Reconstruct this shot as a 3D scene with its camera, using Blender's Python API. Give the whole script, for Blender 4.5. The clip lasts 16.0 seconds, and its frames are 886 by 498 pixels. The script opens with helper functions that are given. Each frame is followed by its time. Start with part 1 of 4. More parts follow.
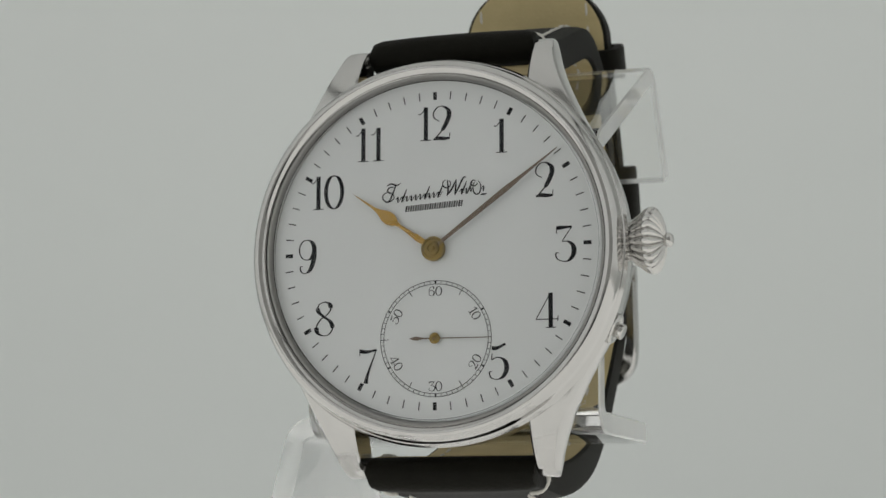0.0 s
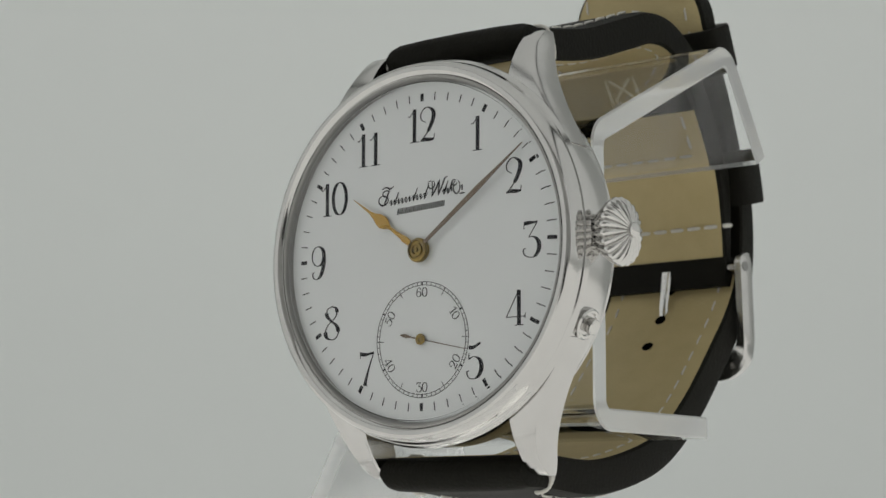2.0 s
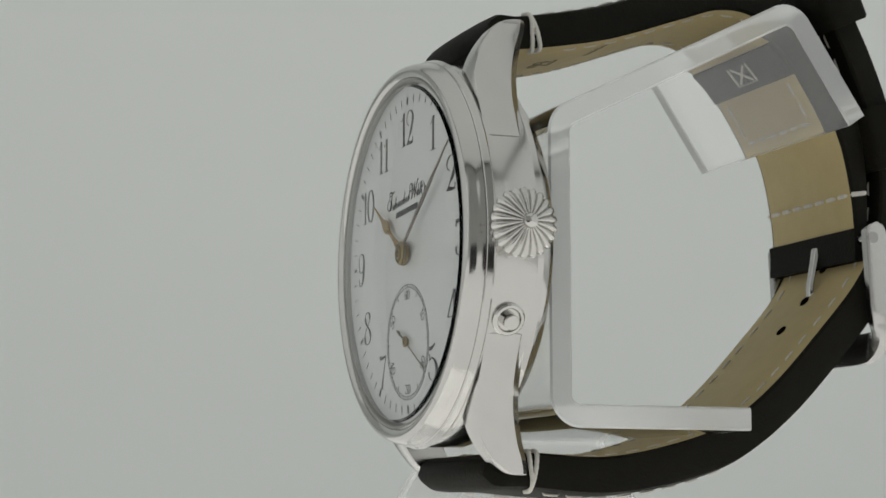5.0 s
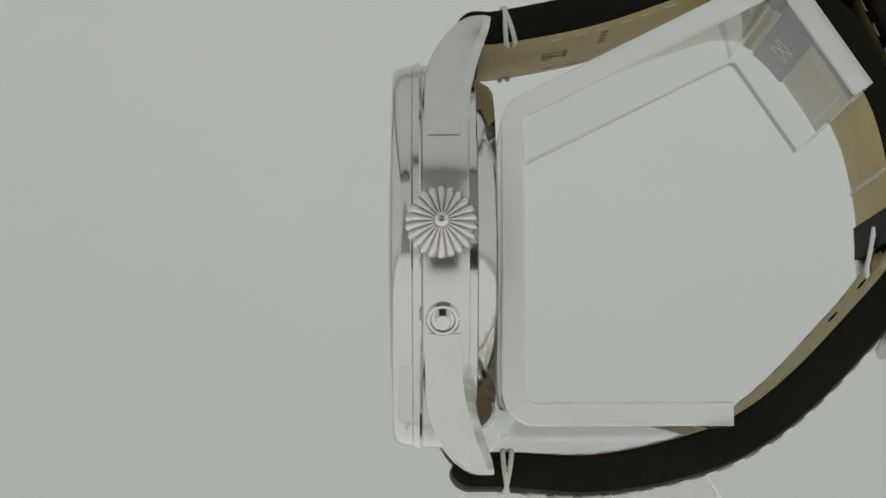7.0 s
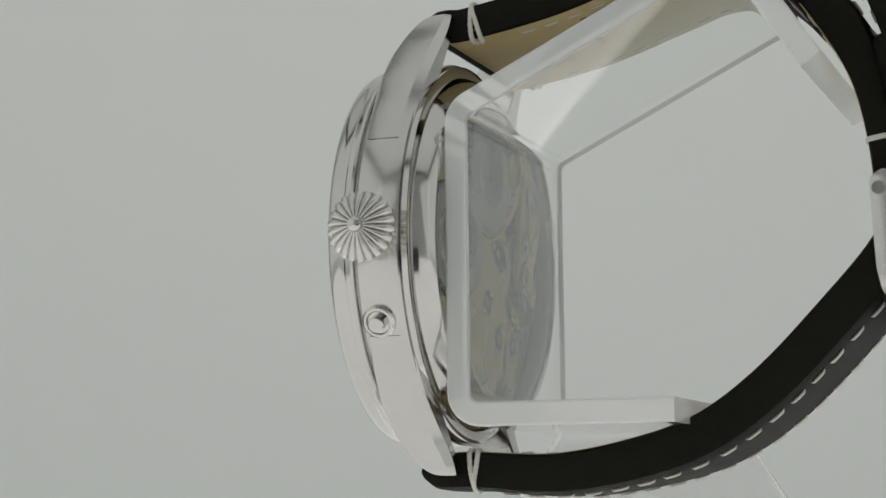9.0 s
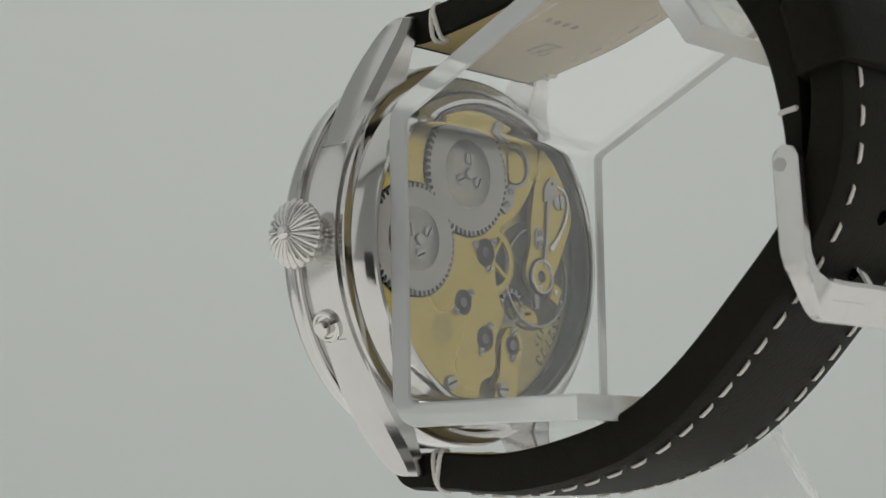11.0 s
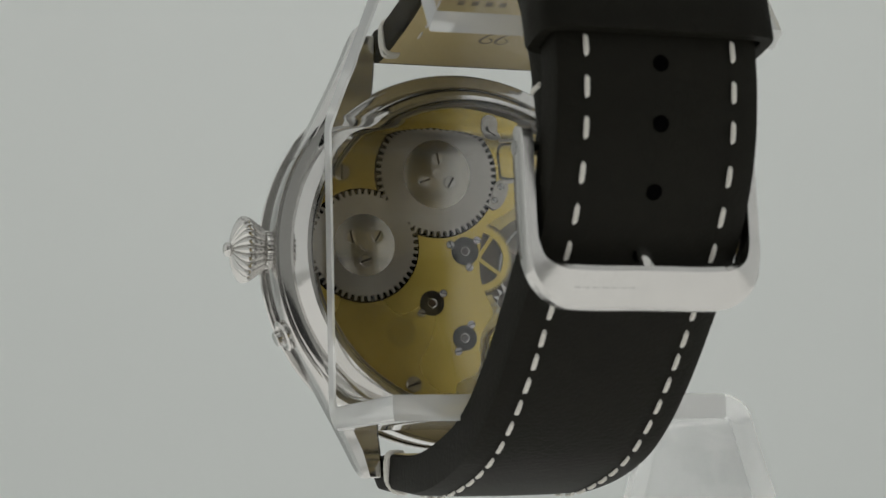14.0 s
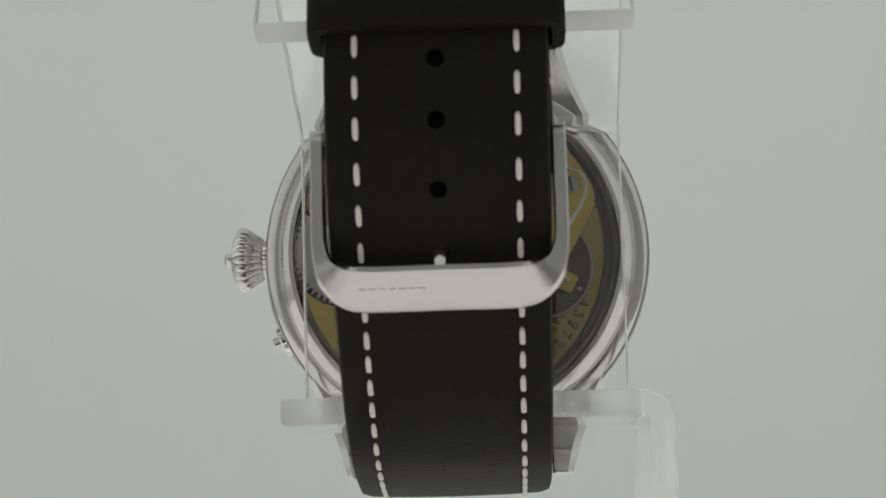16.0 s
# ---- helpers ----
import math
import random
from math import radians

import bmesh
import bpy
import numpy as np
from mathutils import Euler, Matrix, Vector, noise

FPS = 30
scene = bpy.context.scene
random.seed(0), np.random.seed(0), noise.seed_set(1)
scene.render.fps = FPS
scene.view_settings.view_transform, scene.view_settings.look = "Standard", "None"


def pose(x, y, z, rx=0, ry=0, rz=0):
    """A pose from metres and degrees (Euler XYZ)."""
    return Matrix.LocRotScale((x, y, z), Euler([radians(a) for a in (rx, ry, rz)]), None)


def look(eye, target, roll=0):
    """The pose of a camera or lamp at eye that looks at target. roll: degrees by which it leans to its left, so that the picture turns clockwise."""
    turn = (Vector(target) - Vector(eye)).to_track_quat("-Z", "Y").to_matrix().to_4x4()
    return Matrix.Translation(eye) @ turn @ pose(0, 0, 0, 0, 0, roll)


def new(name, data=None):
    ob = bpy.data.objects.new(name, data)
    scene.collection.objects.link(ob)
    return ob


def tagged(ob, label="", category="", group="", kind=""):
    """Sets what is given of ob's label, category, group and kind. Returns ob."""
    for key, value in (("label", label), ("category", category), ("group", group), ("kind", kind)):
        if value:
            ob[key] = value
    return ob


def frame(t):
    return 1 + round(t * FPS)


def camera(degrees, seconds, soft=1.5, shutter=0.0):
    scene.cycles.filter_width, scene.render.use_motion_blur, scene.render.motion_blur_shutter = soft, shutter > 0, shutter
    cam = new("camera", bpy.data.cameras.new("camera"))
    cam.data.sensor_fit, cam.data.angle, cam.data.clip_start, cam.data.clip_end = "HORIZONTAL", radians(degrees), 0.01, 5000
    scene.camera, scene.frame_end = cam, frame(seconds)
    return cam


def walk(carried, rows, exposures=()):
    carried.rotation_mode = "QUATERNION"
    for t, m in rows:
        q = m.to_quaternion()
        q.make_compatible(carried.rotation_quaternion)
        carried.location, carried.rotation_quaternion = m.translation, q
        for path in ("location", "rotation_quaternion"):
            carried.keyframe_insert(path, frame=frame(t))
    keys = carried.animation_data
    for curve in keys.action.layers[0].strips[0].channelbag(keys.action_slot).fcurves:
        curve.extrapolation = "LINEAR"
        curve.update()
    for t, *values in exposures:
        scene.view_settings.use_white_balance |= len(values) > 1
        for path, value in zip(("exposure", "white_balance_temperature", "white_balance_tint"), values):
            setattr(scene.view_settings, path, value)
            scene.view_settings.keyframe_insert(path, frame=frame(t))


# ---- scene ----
# ---- camera: it stands still below the watch's centre and looks slightly up ----
MM = 0.001
EYE = (0.0, -247.6 * MM, -34.55 * MM)
cam = camera(24.756, 16.0)
cam.data.dof.use_dof, cam.data.dof.focus_distance, cam.data.dof.aperture_fstop = True, 0.243, 68
CAM_POSE = pose(*EYE, 98.117, 0, 0.2105) @ pose(0, 0, 0, 0, 0, -0.851)
walk(cam, [(0.0, CAM_POSE), (16.0, CAM_POSE)])


# ---- the turntable's turn ----
TILT = pose(0, 0, 0, -0.5545) @ pose(0, 0, 0, 0, 0.729)
UPRIGHT = pose(0, 0, 0, 90)
OFFSET = pose(-0.251 * MM, -5.227 * MM, 0)


def turn_at(t):
    u = (t - 8.0) / 8.0
    deg = -99.300 - 82.163 * u + 0.3524 * u**2 - 2.5735 * u**3 - 1.0265 * u**4 + 2.4348 * u**5
    return pose(0, 0, 0, 0, 0, deg)


def watch_at(t):
    return turn_at(t) @ OFFSET @ TILT @ UPRIGHT


def stand_at(t):
    return turn_at(t) @ OFFSET @ UPRIGHT


# ---- light: a white photo tent with soft panels ----
world = bpy.data.worlds.new("tent_air")
scene.world = world
world.use_nodes = True
world.node_tree.nodes["Background"].inputs[0].default_value = (0.86, 0.93, 0.90, 1)
world.node_tree.nodes["Background"].inputs[1].default_value = 0.02


def panel(name, eye, target, sx, sy, power, color):
    data = bpy.data.lights.new(name, "AREA")
    data.shape, data.size, data.size_y, data.energy, data.color = "RECTANGLE", sx, sy, power, color
    ob = new(name, data)
    ob.matrix_world = look(eye, target)
    return ob


panel("top_light_panel", (0.0, -0.08, 0.575), (0, -0.08, 0), 0.88, 1.0, 0.44, (1.0, 1.0, 0.99))
panel("left_light_panel", (-0.472, -0.20, 0.25), (0, -0.20, 0.25), 0.78, 0.56, 0.32, (0.985, 1.0, 0.995))
panel("right_light_panel", (0.472, -0.20, 0.25), (0, -0.20, 0.25), 0.78, 0.56, 0.30, (0.985, 1.0, 0.995))
# two unseen fill lights added in front to brighten the dial
panel("front_fill_left", (-0.34, -0.585, 0.18), (0, 0, 0.02), 0.24, 0.50, 0.13, (0.99, 1.0, 0.99))
panel("front_fill_right", (0.34, -0.585, 0.18), (0, 0, 0.02), 0.24, 0.50, 0.12, (0.99, 1.0, 0.99))
scene.view_settings.exposure = 0.0


# ---- materials ----
def mat(name, color, rough=0.5, metal=0.0, var=0.06, scale=400.0, bump=0.0, bump_scale=1500.0, coat=0.0, second=None, rough_var=0.05, spec=0.5):
    """A surface with colour change at two scales, uneven gloss and fine relief."""
    m = bpy.data.materials.new(name)
    m.use_nodes = True
    nt = m.node_tree
    b = nt.nodes["Principled BSDF"]
    tc = nt.nodes.new("ShaderNodeTexCoord")
    n1, n2, mix, ramp = (nt.nodes.new(k) for k in ("ShaderNodeTexNoise", "ShaderNodeTexNoise", "ShaderNodeMix", "ShaderNodeMix"))
    n1.inputs["Scale"].default_value, n2.inputs["Scale"].default_value = scale, scale * 0.13
    n1.inputs["Detail"].default_value = 6
    nt.links.new(tc.outputs["Object"], n1.inputs["Vector"])
    nt.links.new(tc.outputs["Object"], n2.inputs["Vector"])
    mix.data_type = ramp.data_type = "RGBA"
    c2 = second or tuple(max(0.0, c * (1 - 3 * var)) for c in color)
    ramp.inputs["A"].default_value = (*c2, 1)
    ramp.inputs["B"].default_value = (*[min(1, c * (1 + var)) for c in color], 1)
    add = nt.nodes.new("ShaderNodeMath")
    add.operation = "MULTIPLY_ADD"
    add.inputs[1].default_value = 0.5
    half = nt.nodes.new("ShaderNodeMath")
    half.operation = "MULTIPLY"
    half.inputs[1].default_value = 0.5
    nt.links.new(n2.outputs["Fac"], half.inputs[0])
    nt.links.new(n1.outputs["Fac"], add.inputs[0])
    nt.links.new(half.outputs[0], add.inputs[2])
    nt.links.new(add.outputs[0], ramp.inputs["Factor"])
    nt.links.new(ramp.outputs["Result"], b.inputs["Base Color"])
    nt.nodes.remove(mix)
    rr = nt.nodes.new("ShaderNodeMapRange")
    rr.inputs["To Min"].default_value, rr.inputs["To Max"].default_value = max(0.0, rough - rough_var), min(1.0, rough + rough_var)
    nt.links.new(n2.outputs["Fac"], rr.inputs["Value"])
    nt.links.new(rr.outputs[0], b.inputs["Roughness"])
    b.inputs["Metallic"].default_value = metal
    b.inputs["Specular IOR Level"].default_value = spec
    b.inputs["Coat Weight"].default_value = coat
    b.inputs["Coat Roughness"].default_value = 0.04
    if bump:
        n3 = nt.nodes.new("ShaderNodeTexNoise")
        n3.inputs["Scale"].default_value, n3.inputs["Detail"].default_value = bump_scale, 4
        bp = nt.nodes.new("ShaderNodeBump")
        bp.inputs["Strength"].default_value, bp.inputs["Distance"].default_value = bump, 0.0003
        nt.links.new(tc.outputs["Object"], n3.inputs["Vector"])
        nt.links.new(n3.outputs["Fac"], bp.inputs["Height"])
        nt.links.new(bp.outputs[0], b.inputs["Normal"])
    return m


def clear(name, color, ior, rough=0.0, straight=0.0):
    m = bpy.data.materials.new(name)
    m.use_nodes = True
    b = m.node_tree.nodes["Principled BSDF"]
    b.inputs["Base Color"].default_value = (*color, 1)
    b.inputs["Transmission Weight"].default_value = 1.0
    b.inputs["IOR"].default_value = ior
    b.inputs["Roughness"].default_value = rough
    if straight:
        # part of the light goes straight through the thin sheet
        nt = m.node_tree
        thin, mix = nt.nodes.new("ShaderNodeBsdfTransparent"), nt.nodes.new("ShaderNodeMixShader")
        mix.inputs["Fac"].default_value = straight
        nt.links.new(b.outputs[0], mix.inputs[1])
        nt.links.new(thin.outputs[0], mix.inputs[2])
        nt.links.new(mix.outputs[0], nt.nodes["Material Output"].inputs["Surface"])
    return m


STEEL = mat("polished_steel", (0.64, 0.63, 0.61), 0.08, 1.0, 0.03, 300, 0.02, 900, rough_var=0.03)
STEEL_SOFT = mat("softly_polished_steel", (0.60, 0.59, 0.575), 0.11, 1.0, 0.04, 350, 0.02, 1500, rough_var=0.03)
STEEL_SATIN = mat("satin_steel", (0.60, 0.59, 0.575), 0.24, 1.0, 0.05, 500, 0.05, 2500)
STEEL_CASE = mat("brushed_case_steel", (0.60, 0.59, 0.575), 0.17, 1.0, 0.04, 450, 0.03, 2200, rough_var=0.04)
FLANGE = mat("matt_grey_ring", (0.35, 0.345, 0.33), 0.6, 0.5, 0.05, 500, 0.05, 2500)
RING_DARK = mat("dull_dark_ring", (0.17, 0.155, 0.13), 0.3, 0.9, 0.12, 600, 0.05, 2000)
STEEL_WHEEL = mat("sunray_steel", (0.42, 0.40, 0.365), 0.30, 1.0, 0.08, 700, 0.08, 3000)
SNAILED = mat("snailed_steel", (0.35, 0.33, 0.29), 0.20, 1.0, 0.06, 700, 0.04, 3000)
for metal, grain in ((SNAILED, 0.85), (STEEL_WHEEL, 0.6)):
    tree = metal.node_tree
    spin = tree.nodes.new("ShaderNodeTangent")
    spin.direction_type, spin.axis = "RADIAL", "Z"
    tree.nodes["Principled BSDF"].inputs["Anisotropic"].default_value = grain
    tree.links.new(spin.outputs[0], tree.nodes["Principled BSDF"].inputs["Tangent"])
SCREW = mat("screw_steel", (0.42, 0.41, 0.40), 0.2, 1.0, 0.06, 600)
GILT = mat("gilt_brass", (0.63, 0.485, 0.125), 0.27, 1.0, 0.06, 300, 0.05, 2600, second=(0.36, 0.28, 0.07))
GILT_DARK = mat("tarnished_brass", (0.40, 0.32, 0.11), 0.25, 1.0, 0.10, 260, 0.08, 2000, second=(0.23, 0.18, 0.062))
GOLD = mat("aged_gold", (0.47, 0.29, 0.075), 0.28, 1.0, 0.08, 700, 0.05, second=(0.30, 0.19, 0.06))
COPPERY = mat("oxidised_gold", (0.20, 0.155, 0.12), 0.30, 1.0, 0.10, 500, 0.05)
DIAL_WHITE = mat("white_enamel", (0.79, 0.81, 0.80), 0.22, 0.0, 0.01, 200, 0.01, 600, coat=0.4)
INK = mat("black_enamel_paint", (0.010, 0.010, 0.012), 0.4, 0.0, 0.1, 900, spec=0.2)
LEATHER = mat("black_leather", (0.0098, 0.0093, 0.0062), 0.62, 0.0, 0.25, 500, 0.36, 2200, second=(0.0038, 0.0035, 0.0023), spec=0.11)
LINING = mat("beige_leather_lining", (0.58, 0.475, 0.25), 0.65, 0.0, 0.08, 350, 0.25, 2200, second=(0.42, 0.335, 0.16))
THREAD = mat("white_thread", (0.74, 0.72, 0.66), 0.8, 0.0, 0.12, 2500, 0.4, 6000)
STAMP = mat("stamped_lining", (0.24, 0.20, 0.13), 0.7, 0.0, 0.12, 900)
RUBY = mat("dark_ruby", (0.03, 0.012, 0.012), 0.08, 0.0, 0.1, 600)
# dull black that stands in for the shade inside holes and gaps
HOLE_SHADE = mat("flat_black_shade", (0.002, 0.002, 0.002), 0.9, 0.0, 0.1, 600, spec=0.0)
# dark steel; its black also serves as painted shade in slots and grooves
DARK = mat("dark_steel_and_shade", (0.014, 0.012, 0.009), 0.4, 0.0, 0.1, 600, spec=0.2)
# dark brown that stands in for the shade in the movement's recesses
WELL_SHADE = mat("painted_well_shade", (0.10, 0.078, 0.042), 0.32, 0.7, 0.2, 700, 0.1, 2000, second=(0.02, 0.016, 0.009))
CRYSTAL = clear("coated_crystal_glass", (1, 1, 1), 1.25)
ACRYLIC = clear("clear_acrylic", (0.995, 0.998, 0.995), 1.49)
# sawn edge with a white share in place of light piped through the sheet
ACRYLIC_EDGE = clear("whitened_sawn_edge", (0.97, 0.985, 0.975), 1.49, 0.08, 0.28)
ACRYLIC_EDGE.node_tree.nodes["Principled BSDF"].inputs["Transmission Weight"].default_value = 0.36
for edge in (ACRYLIC_EDGE,):
    tree = edge.node_tree
    saw, dent, spot = tree.nodes.new("ShaderNodeTexNoise"), tree.nodes.new("ShaderNodeBump"), tree.nodes.new("ShaderNodeTexCoord")
    saw.inputs["Scale"].default_value, saw.inputs["Detail"].default_value = 140, 1
    dent.inputs["Strength"].default_value, dent.inputs["Distance"].default_value = 0.16, 0.0006
    tree.links.new(spot.outputs["Object"], saw.inputs["Vector"])
    tree.links.new(saw.outputs["Fac"], dent.inputs["Height"])
    tree.links.new(dent.outputs[0], tree.nodes["Principled BSDF"].inputs["Normal"])
# leg edges, whitened likewise to imitate piped light
ACRYLIC_SAWN_PALE = clear("whitened_rough_sawn_acrylic", (0.97, 0.985, 0.975), 1.49, 0.15, 0.42)
ACRYLIC_SAWN_PALE.node_tree.nodes["Principled BSDF"].inputs["Transmission Weight"].default_value = 0.5
# white and see-through shares keep leg and base from rendering dark
ACRYLIC_THIN = clear("brightened_clear_acrylic", (0.99, 0.995, 0.99), 1.49, 0.04, 0.45)
ACRYLIC_THIN.node_tree.nodes["Principled BSDF"].inputs["Transmission Weight"].default_value = 0.8
CLOTH_GREY = mat("grey_tent_cloth", (0.45, 0.45, 0.44), 0.9, 0.0, 0.02, 20)
CLOTH = mat("white_tent_cloth", (0.74, 0.75, 0.74), 0.9, 0.0, 0.02, 20)
# white surface with emission added to light the steel from below
GLOW = mat("white_with_added_glow", (0.78, 0.78, 0.76), 0.9, 0.0, 0.01, 20)
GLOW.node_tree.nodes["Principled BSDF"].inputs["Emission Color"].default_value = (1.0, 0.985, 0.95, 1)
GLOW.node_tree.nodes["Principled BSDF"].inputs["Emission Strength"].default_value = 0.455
# white paper with some emission added in place of lamps on the backdrop
PAPER_GLOW = mat("white_paper_added_glow", (0.78, 0.80, 0.78), 0.9, 0.0, 0.015, 8)
PAPER_GLOW.node_tree.nodes["Principled BSDF"].inputs["Emission Color"].default_value = (0.96, 1.0, 0.985, 1)
PAPER_GLOW.node_tree.nodes["Principled BSDF"].inputs["Emission Strength"].default_value = 0.085
HUB = mat("dark_gold_hub", (0.34, 0.24, 0.07), 0.30, 1.0, 0.10, 900, 0.08, second=(0.14, 0.10, 0.035))
BLACK = mat("black_camera_plastic", (0.012, 0.012, 0.012), 0.5, 0.0, 0.1, 300)


# ---- mesh helpers, in millimetres ----
def part(name, bm, material, parent=None, label="", smooth=True, at=None):
    bmesh.ops.recalc_face_normals(bm, faces=bm.faces)
    if at is not None:
        bmesh.ops.transform(bm, matrix=at, verts=bm.verts)
    bmesh.ops.scale(bm, vec=(MM, MM, MM), verts=bm.verts)
    me = bpy.data.meshes.new(name)
    bm.to_mesh(me)
    bm.free()
    me.materials.append(material)
    if smooth:
        for f in me.polygons:
            f.use_smooth = True
        me.set_sharp_from_angle(angle=radians(32))
    ob = new(name, me)
    if parent is not None:
        ob.parent = parent
    if label:
        tagged(ob, label)
    return ob


def again(ob, m, parent=None):
    """The same piece once more, at another pose under its thing."""
    o = ob.copy()
    scene.collection.objects.link(o)
    if parent is not None:
        o.parent = parent
    o.matrix_basis = m
    return o


def lathe(profile, n=96, closed=True):
    """Revolve (r, z) pairs about z."""
    bm = bmesh.new()
    rings = []
    for r, z in profile:
        if r < 1e-6:
            rings.append([bm.verts.new((0, 0, z))])
        else:
            rings.append([bm.verts.new((r * math.cos(2 * math.pi * i / n), r * math.sin(2 * math.pi * i / n), z)) for i in range(n)])
    pairs = list(zip(rings, rings[1:])) + ([(rings[-1], rings[0])] if closed else [])
    for a, b in pairs:
        if len(a) == 1 and len(b) == 1:
            continue
        for i in range(n):
            j = (i + 1) % n
            if len(a) == 1:
                bm.faces.new((a[0], b[i], b[j]))
            elif len(b) == 1:
                bm.faces.new((a[i], a[j], b[0]))
            else:
                bm.faces.new((a[i], a[j], b[j], b[i]))
    return bm


def prism(outline, z0, z1, bm=None):
    """A flat piece with the given outline, from z0 to z1."""
    bm = bm or bmesh.new()
    lo = [bm.verts.new((x, y, z0)) for x, y in outline]
    hi = [bm.verts.new((x, y, z1)) for x, y in outline]
    n = len(outline)
    bm.faces.new(hi)
    bm.faces.new(lo[::-1])
    for i in range(n):
        j = (i + 1) % n
        bm.faces.new((lo[i], lo[j], hi[j], hi[i]))
    return bm


def box(sx, sy, sz, bev=0.0, seg=2):
    bm = bmesh.new()
    bmesh.ops.create_cube(bm, size=1)
    bmesh.ops.scale(bm, vec=(sx, sy, sz), verts=bm.verts)
    if bev:
        bmesh.ops.bevel(bm, geom=bm.edges[:], offset=bev, segments=seg, affect="EDGES")
    return bm


def disc(r, z0, z1, n=48, bev=0.0):
    if not bev:
        return lathe([(0, z0), (r, z0), (r, z1), (0, z1)], n, False)
    s = 1 if z1 > z0 else -1
    return lathe([(0, z0), (r, z0), (r, z1 - s * bev), (r - bev, z1), (0, z1)], n, False)


def shift(x, y, z=0.0, rz=0.0):
    return pose(x, y, z, 0, 0, rz)


def glide(points, per=8):
    """A smooth line through points (Catmull-Rom)."""
    pts = [Vector(q) for q in points]
    pts = [pts[0] * 2 - pts[1]] + pts + [pts[-1] * 2 - pts[-2]]
    out = []
    for i in range(1, len(pts) - 2):
        a, b, c, d = pts[i - 1:i + 3]
        for k in range(per):
            t = k / per
            out.append(0.5 * ((2 * b) + (c - a) * t + (2 * a - 5 * b + 4 * c - d) * t**2 + (3 * b - a - 3 * c + d) * t**3))
    out.append(pts[-2])
    return out


def ribbon(bm, line, widths, z0, z1):
    """A flat stroke along a 2D line with its own width at each point."""
    n = len(line)
    ring = []
    for i, q in enumerate(line):
        d = (line[min(i + 1, n - 1)] - line[max(i - 1, 0)]).normalized()
        s = Vector((-d.y, d.x)) * widths[i] * 0.5
        a, b = q + s, q - s
        ring.append([bm.verts.new((*a, z0)), bm.verts.new((*b, z0)), bm.verts.new((*b, z1)), bm.verts.new((*a, z1))])
    for a, b in zip(ring, ring[1:]):
        for k in range(4):
            bm.faces.new((a[k], a[(k + 1) % 4], b[(k + 1) % 4], b[k]))
    bm.faces.new(ring[0])
    bm.faces.new(ring[-1][::-1])


# ---- numerals with thick stems and hairlines, one unit high ----
def oval(cx, cy, rx, ry, a0=0.0, a1=360.0, n=10):
    return [(cx + rx * math.sin(radians(a0 + (a1 - a0) * i / n)), cy + ry * math.cos(radians(a0 + (a1 - a0) * i / n))) for i in range(n + 1)]


# strokes: kind of weight (r: heavy on the right, b: heavy on both sides, t: hairline, k: even and thick, g: growing), points
DIGITS = {
    "0": [("b", oval(0.28, 0.5, 0.25, 0.48, n=16))],
    "1": [("k", [(0.26, 0.02), (0.26, 0.98)]), ("t", [(0.10, 0.02), (0.42, 0.02)]), ("t", [(0.27, 0.97), (0.10, 0.78), (0.04, 0.80)])],
    "2": [("r", [(0.20, 0.56), (0.06, 0.64), (0.03, 0.80), (0.14, 0.95), (0.30, 0.98), (0.47, 0.86), (0.48, 0.66), (0.34, 0.36), (0.14, 0.12), (0.03, 0.03)]),
          ("g", [(0.03, 0.03), (0.18, 0.06), (0.34, 0.045), (0.50, 0.05)]), ("t", [(0.50, 0.02), (0.52, 0.20)])],
    "3": [("k2", [(0.06, 0.95), (0.24, 0.96), (0.50, 0.97)]), ("t", [(0.06, 0.80), (0.07, 0.97)]), ("t", [(0.50, 0.97), (0.36, 0.78), (0.22, 0.57)]),
          ("r", [(0.22, 0.57), (0.40, 0.56), (0.54, 0.42), (0.54, 0.20), (0.40, 0.03), (0.22, 0.02), (0.07, 0.10), (0.04, 0.24), (0.12, 0.26)])],
    "4": [("k", [(0.42, 0.02), (0.42, 0.98)]), ("t", [(0.42, 0.98), (0.0, 0.25)]), ("t", [(0.0, 0.25), (0.64, 0.25)]), ("t", [(0.28, 0.02), (0.56, 0.02)]), ("t", [(0.62, 0.20), (0.63, 0.34)])],
    "5": [("k2", [(0.10, 0.88), (0.26, 0.88), (0.50, 0.99)]), ("t", [(0.10, 0.55), (0.11, 0.72)]),
          ("r", [(0.10, 0.55), (0.26, 0.62), (0.46, 0.54), (0.53, 0.32), (0.44, 0.10), (0.26, 0.01), (0.08, 0.06), (0.03, 0.20), (0.10, 0.24)])],
    "7": [("k2", [(0.02, 0.93), (0.22, 0.90), (0.52, 0.95)]), ("t", [(0.02, 0.80), (0.02, 0.98)]), ("g2", [(0.52, 0.95), (0.36, 0.55), (0.24, 0.20), (0.20, 0.01)])],
    "8": [("s", [(0.28, 0.98), (0.10, 0.90), (0.08, 0.72), (0.24, 0.56), (0.44, 0.42), (0.52, 0.22), (0.42, 0.05), (0.26, 0.01), (0.08, 0.08), (0.03, 0.26), (0.14, 0.46),
                 (0.34, 0.60), (0.46, 0.76), (0.42, 0.92), (0.28, 0.98)])],
    "9": [("r", oval(0.27, 0.69, 0.23, 0.29, n=14)), ("r", [(0.50, 0.69), (0.49, 0.42), (0.38, 0.12), (0.22, 0.01), (0.09, 0.08), (0.08, 0.20), (0.14, 0.22)])],
}
DIGITS["6"] = [(k, [(0.54 - x, 1 - y) for x, y in pts]) for k, pts in DIGITS["9"]]
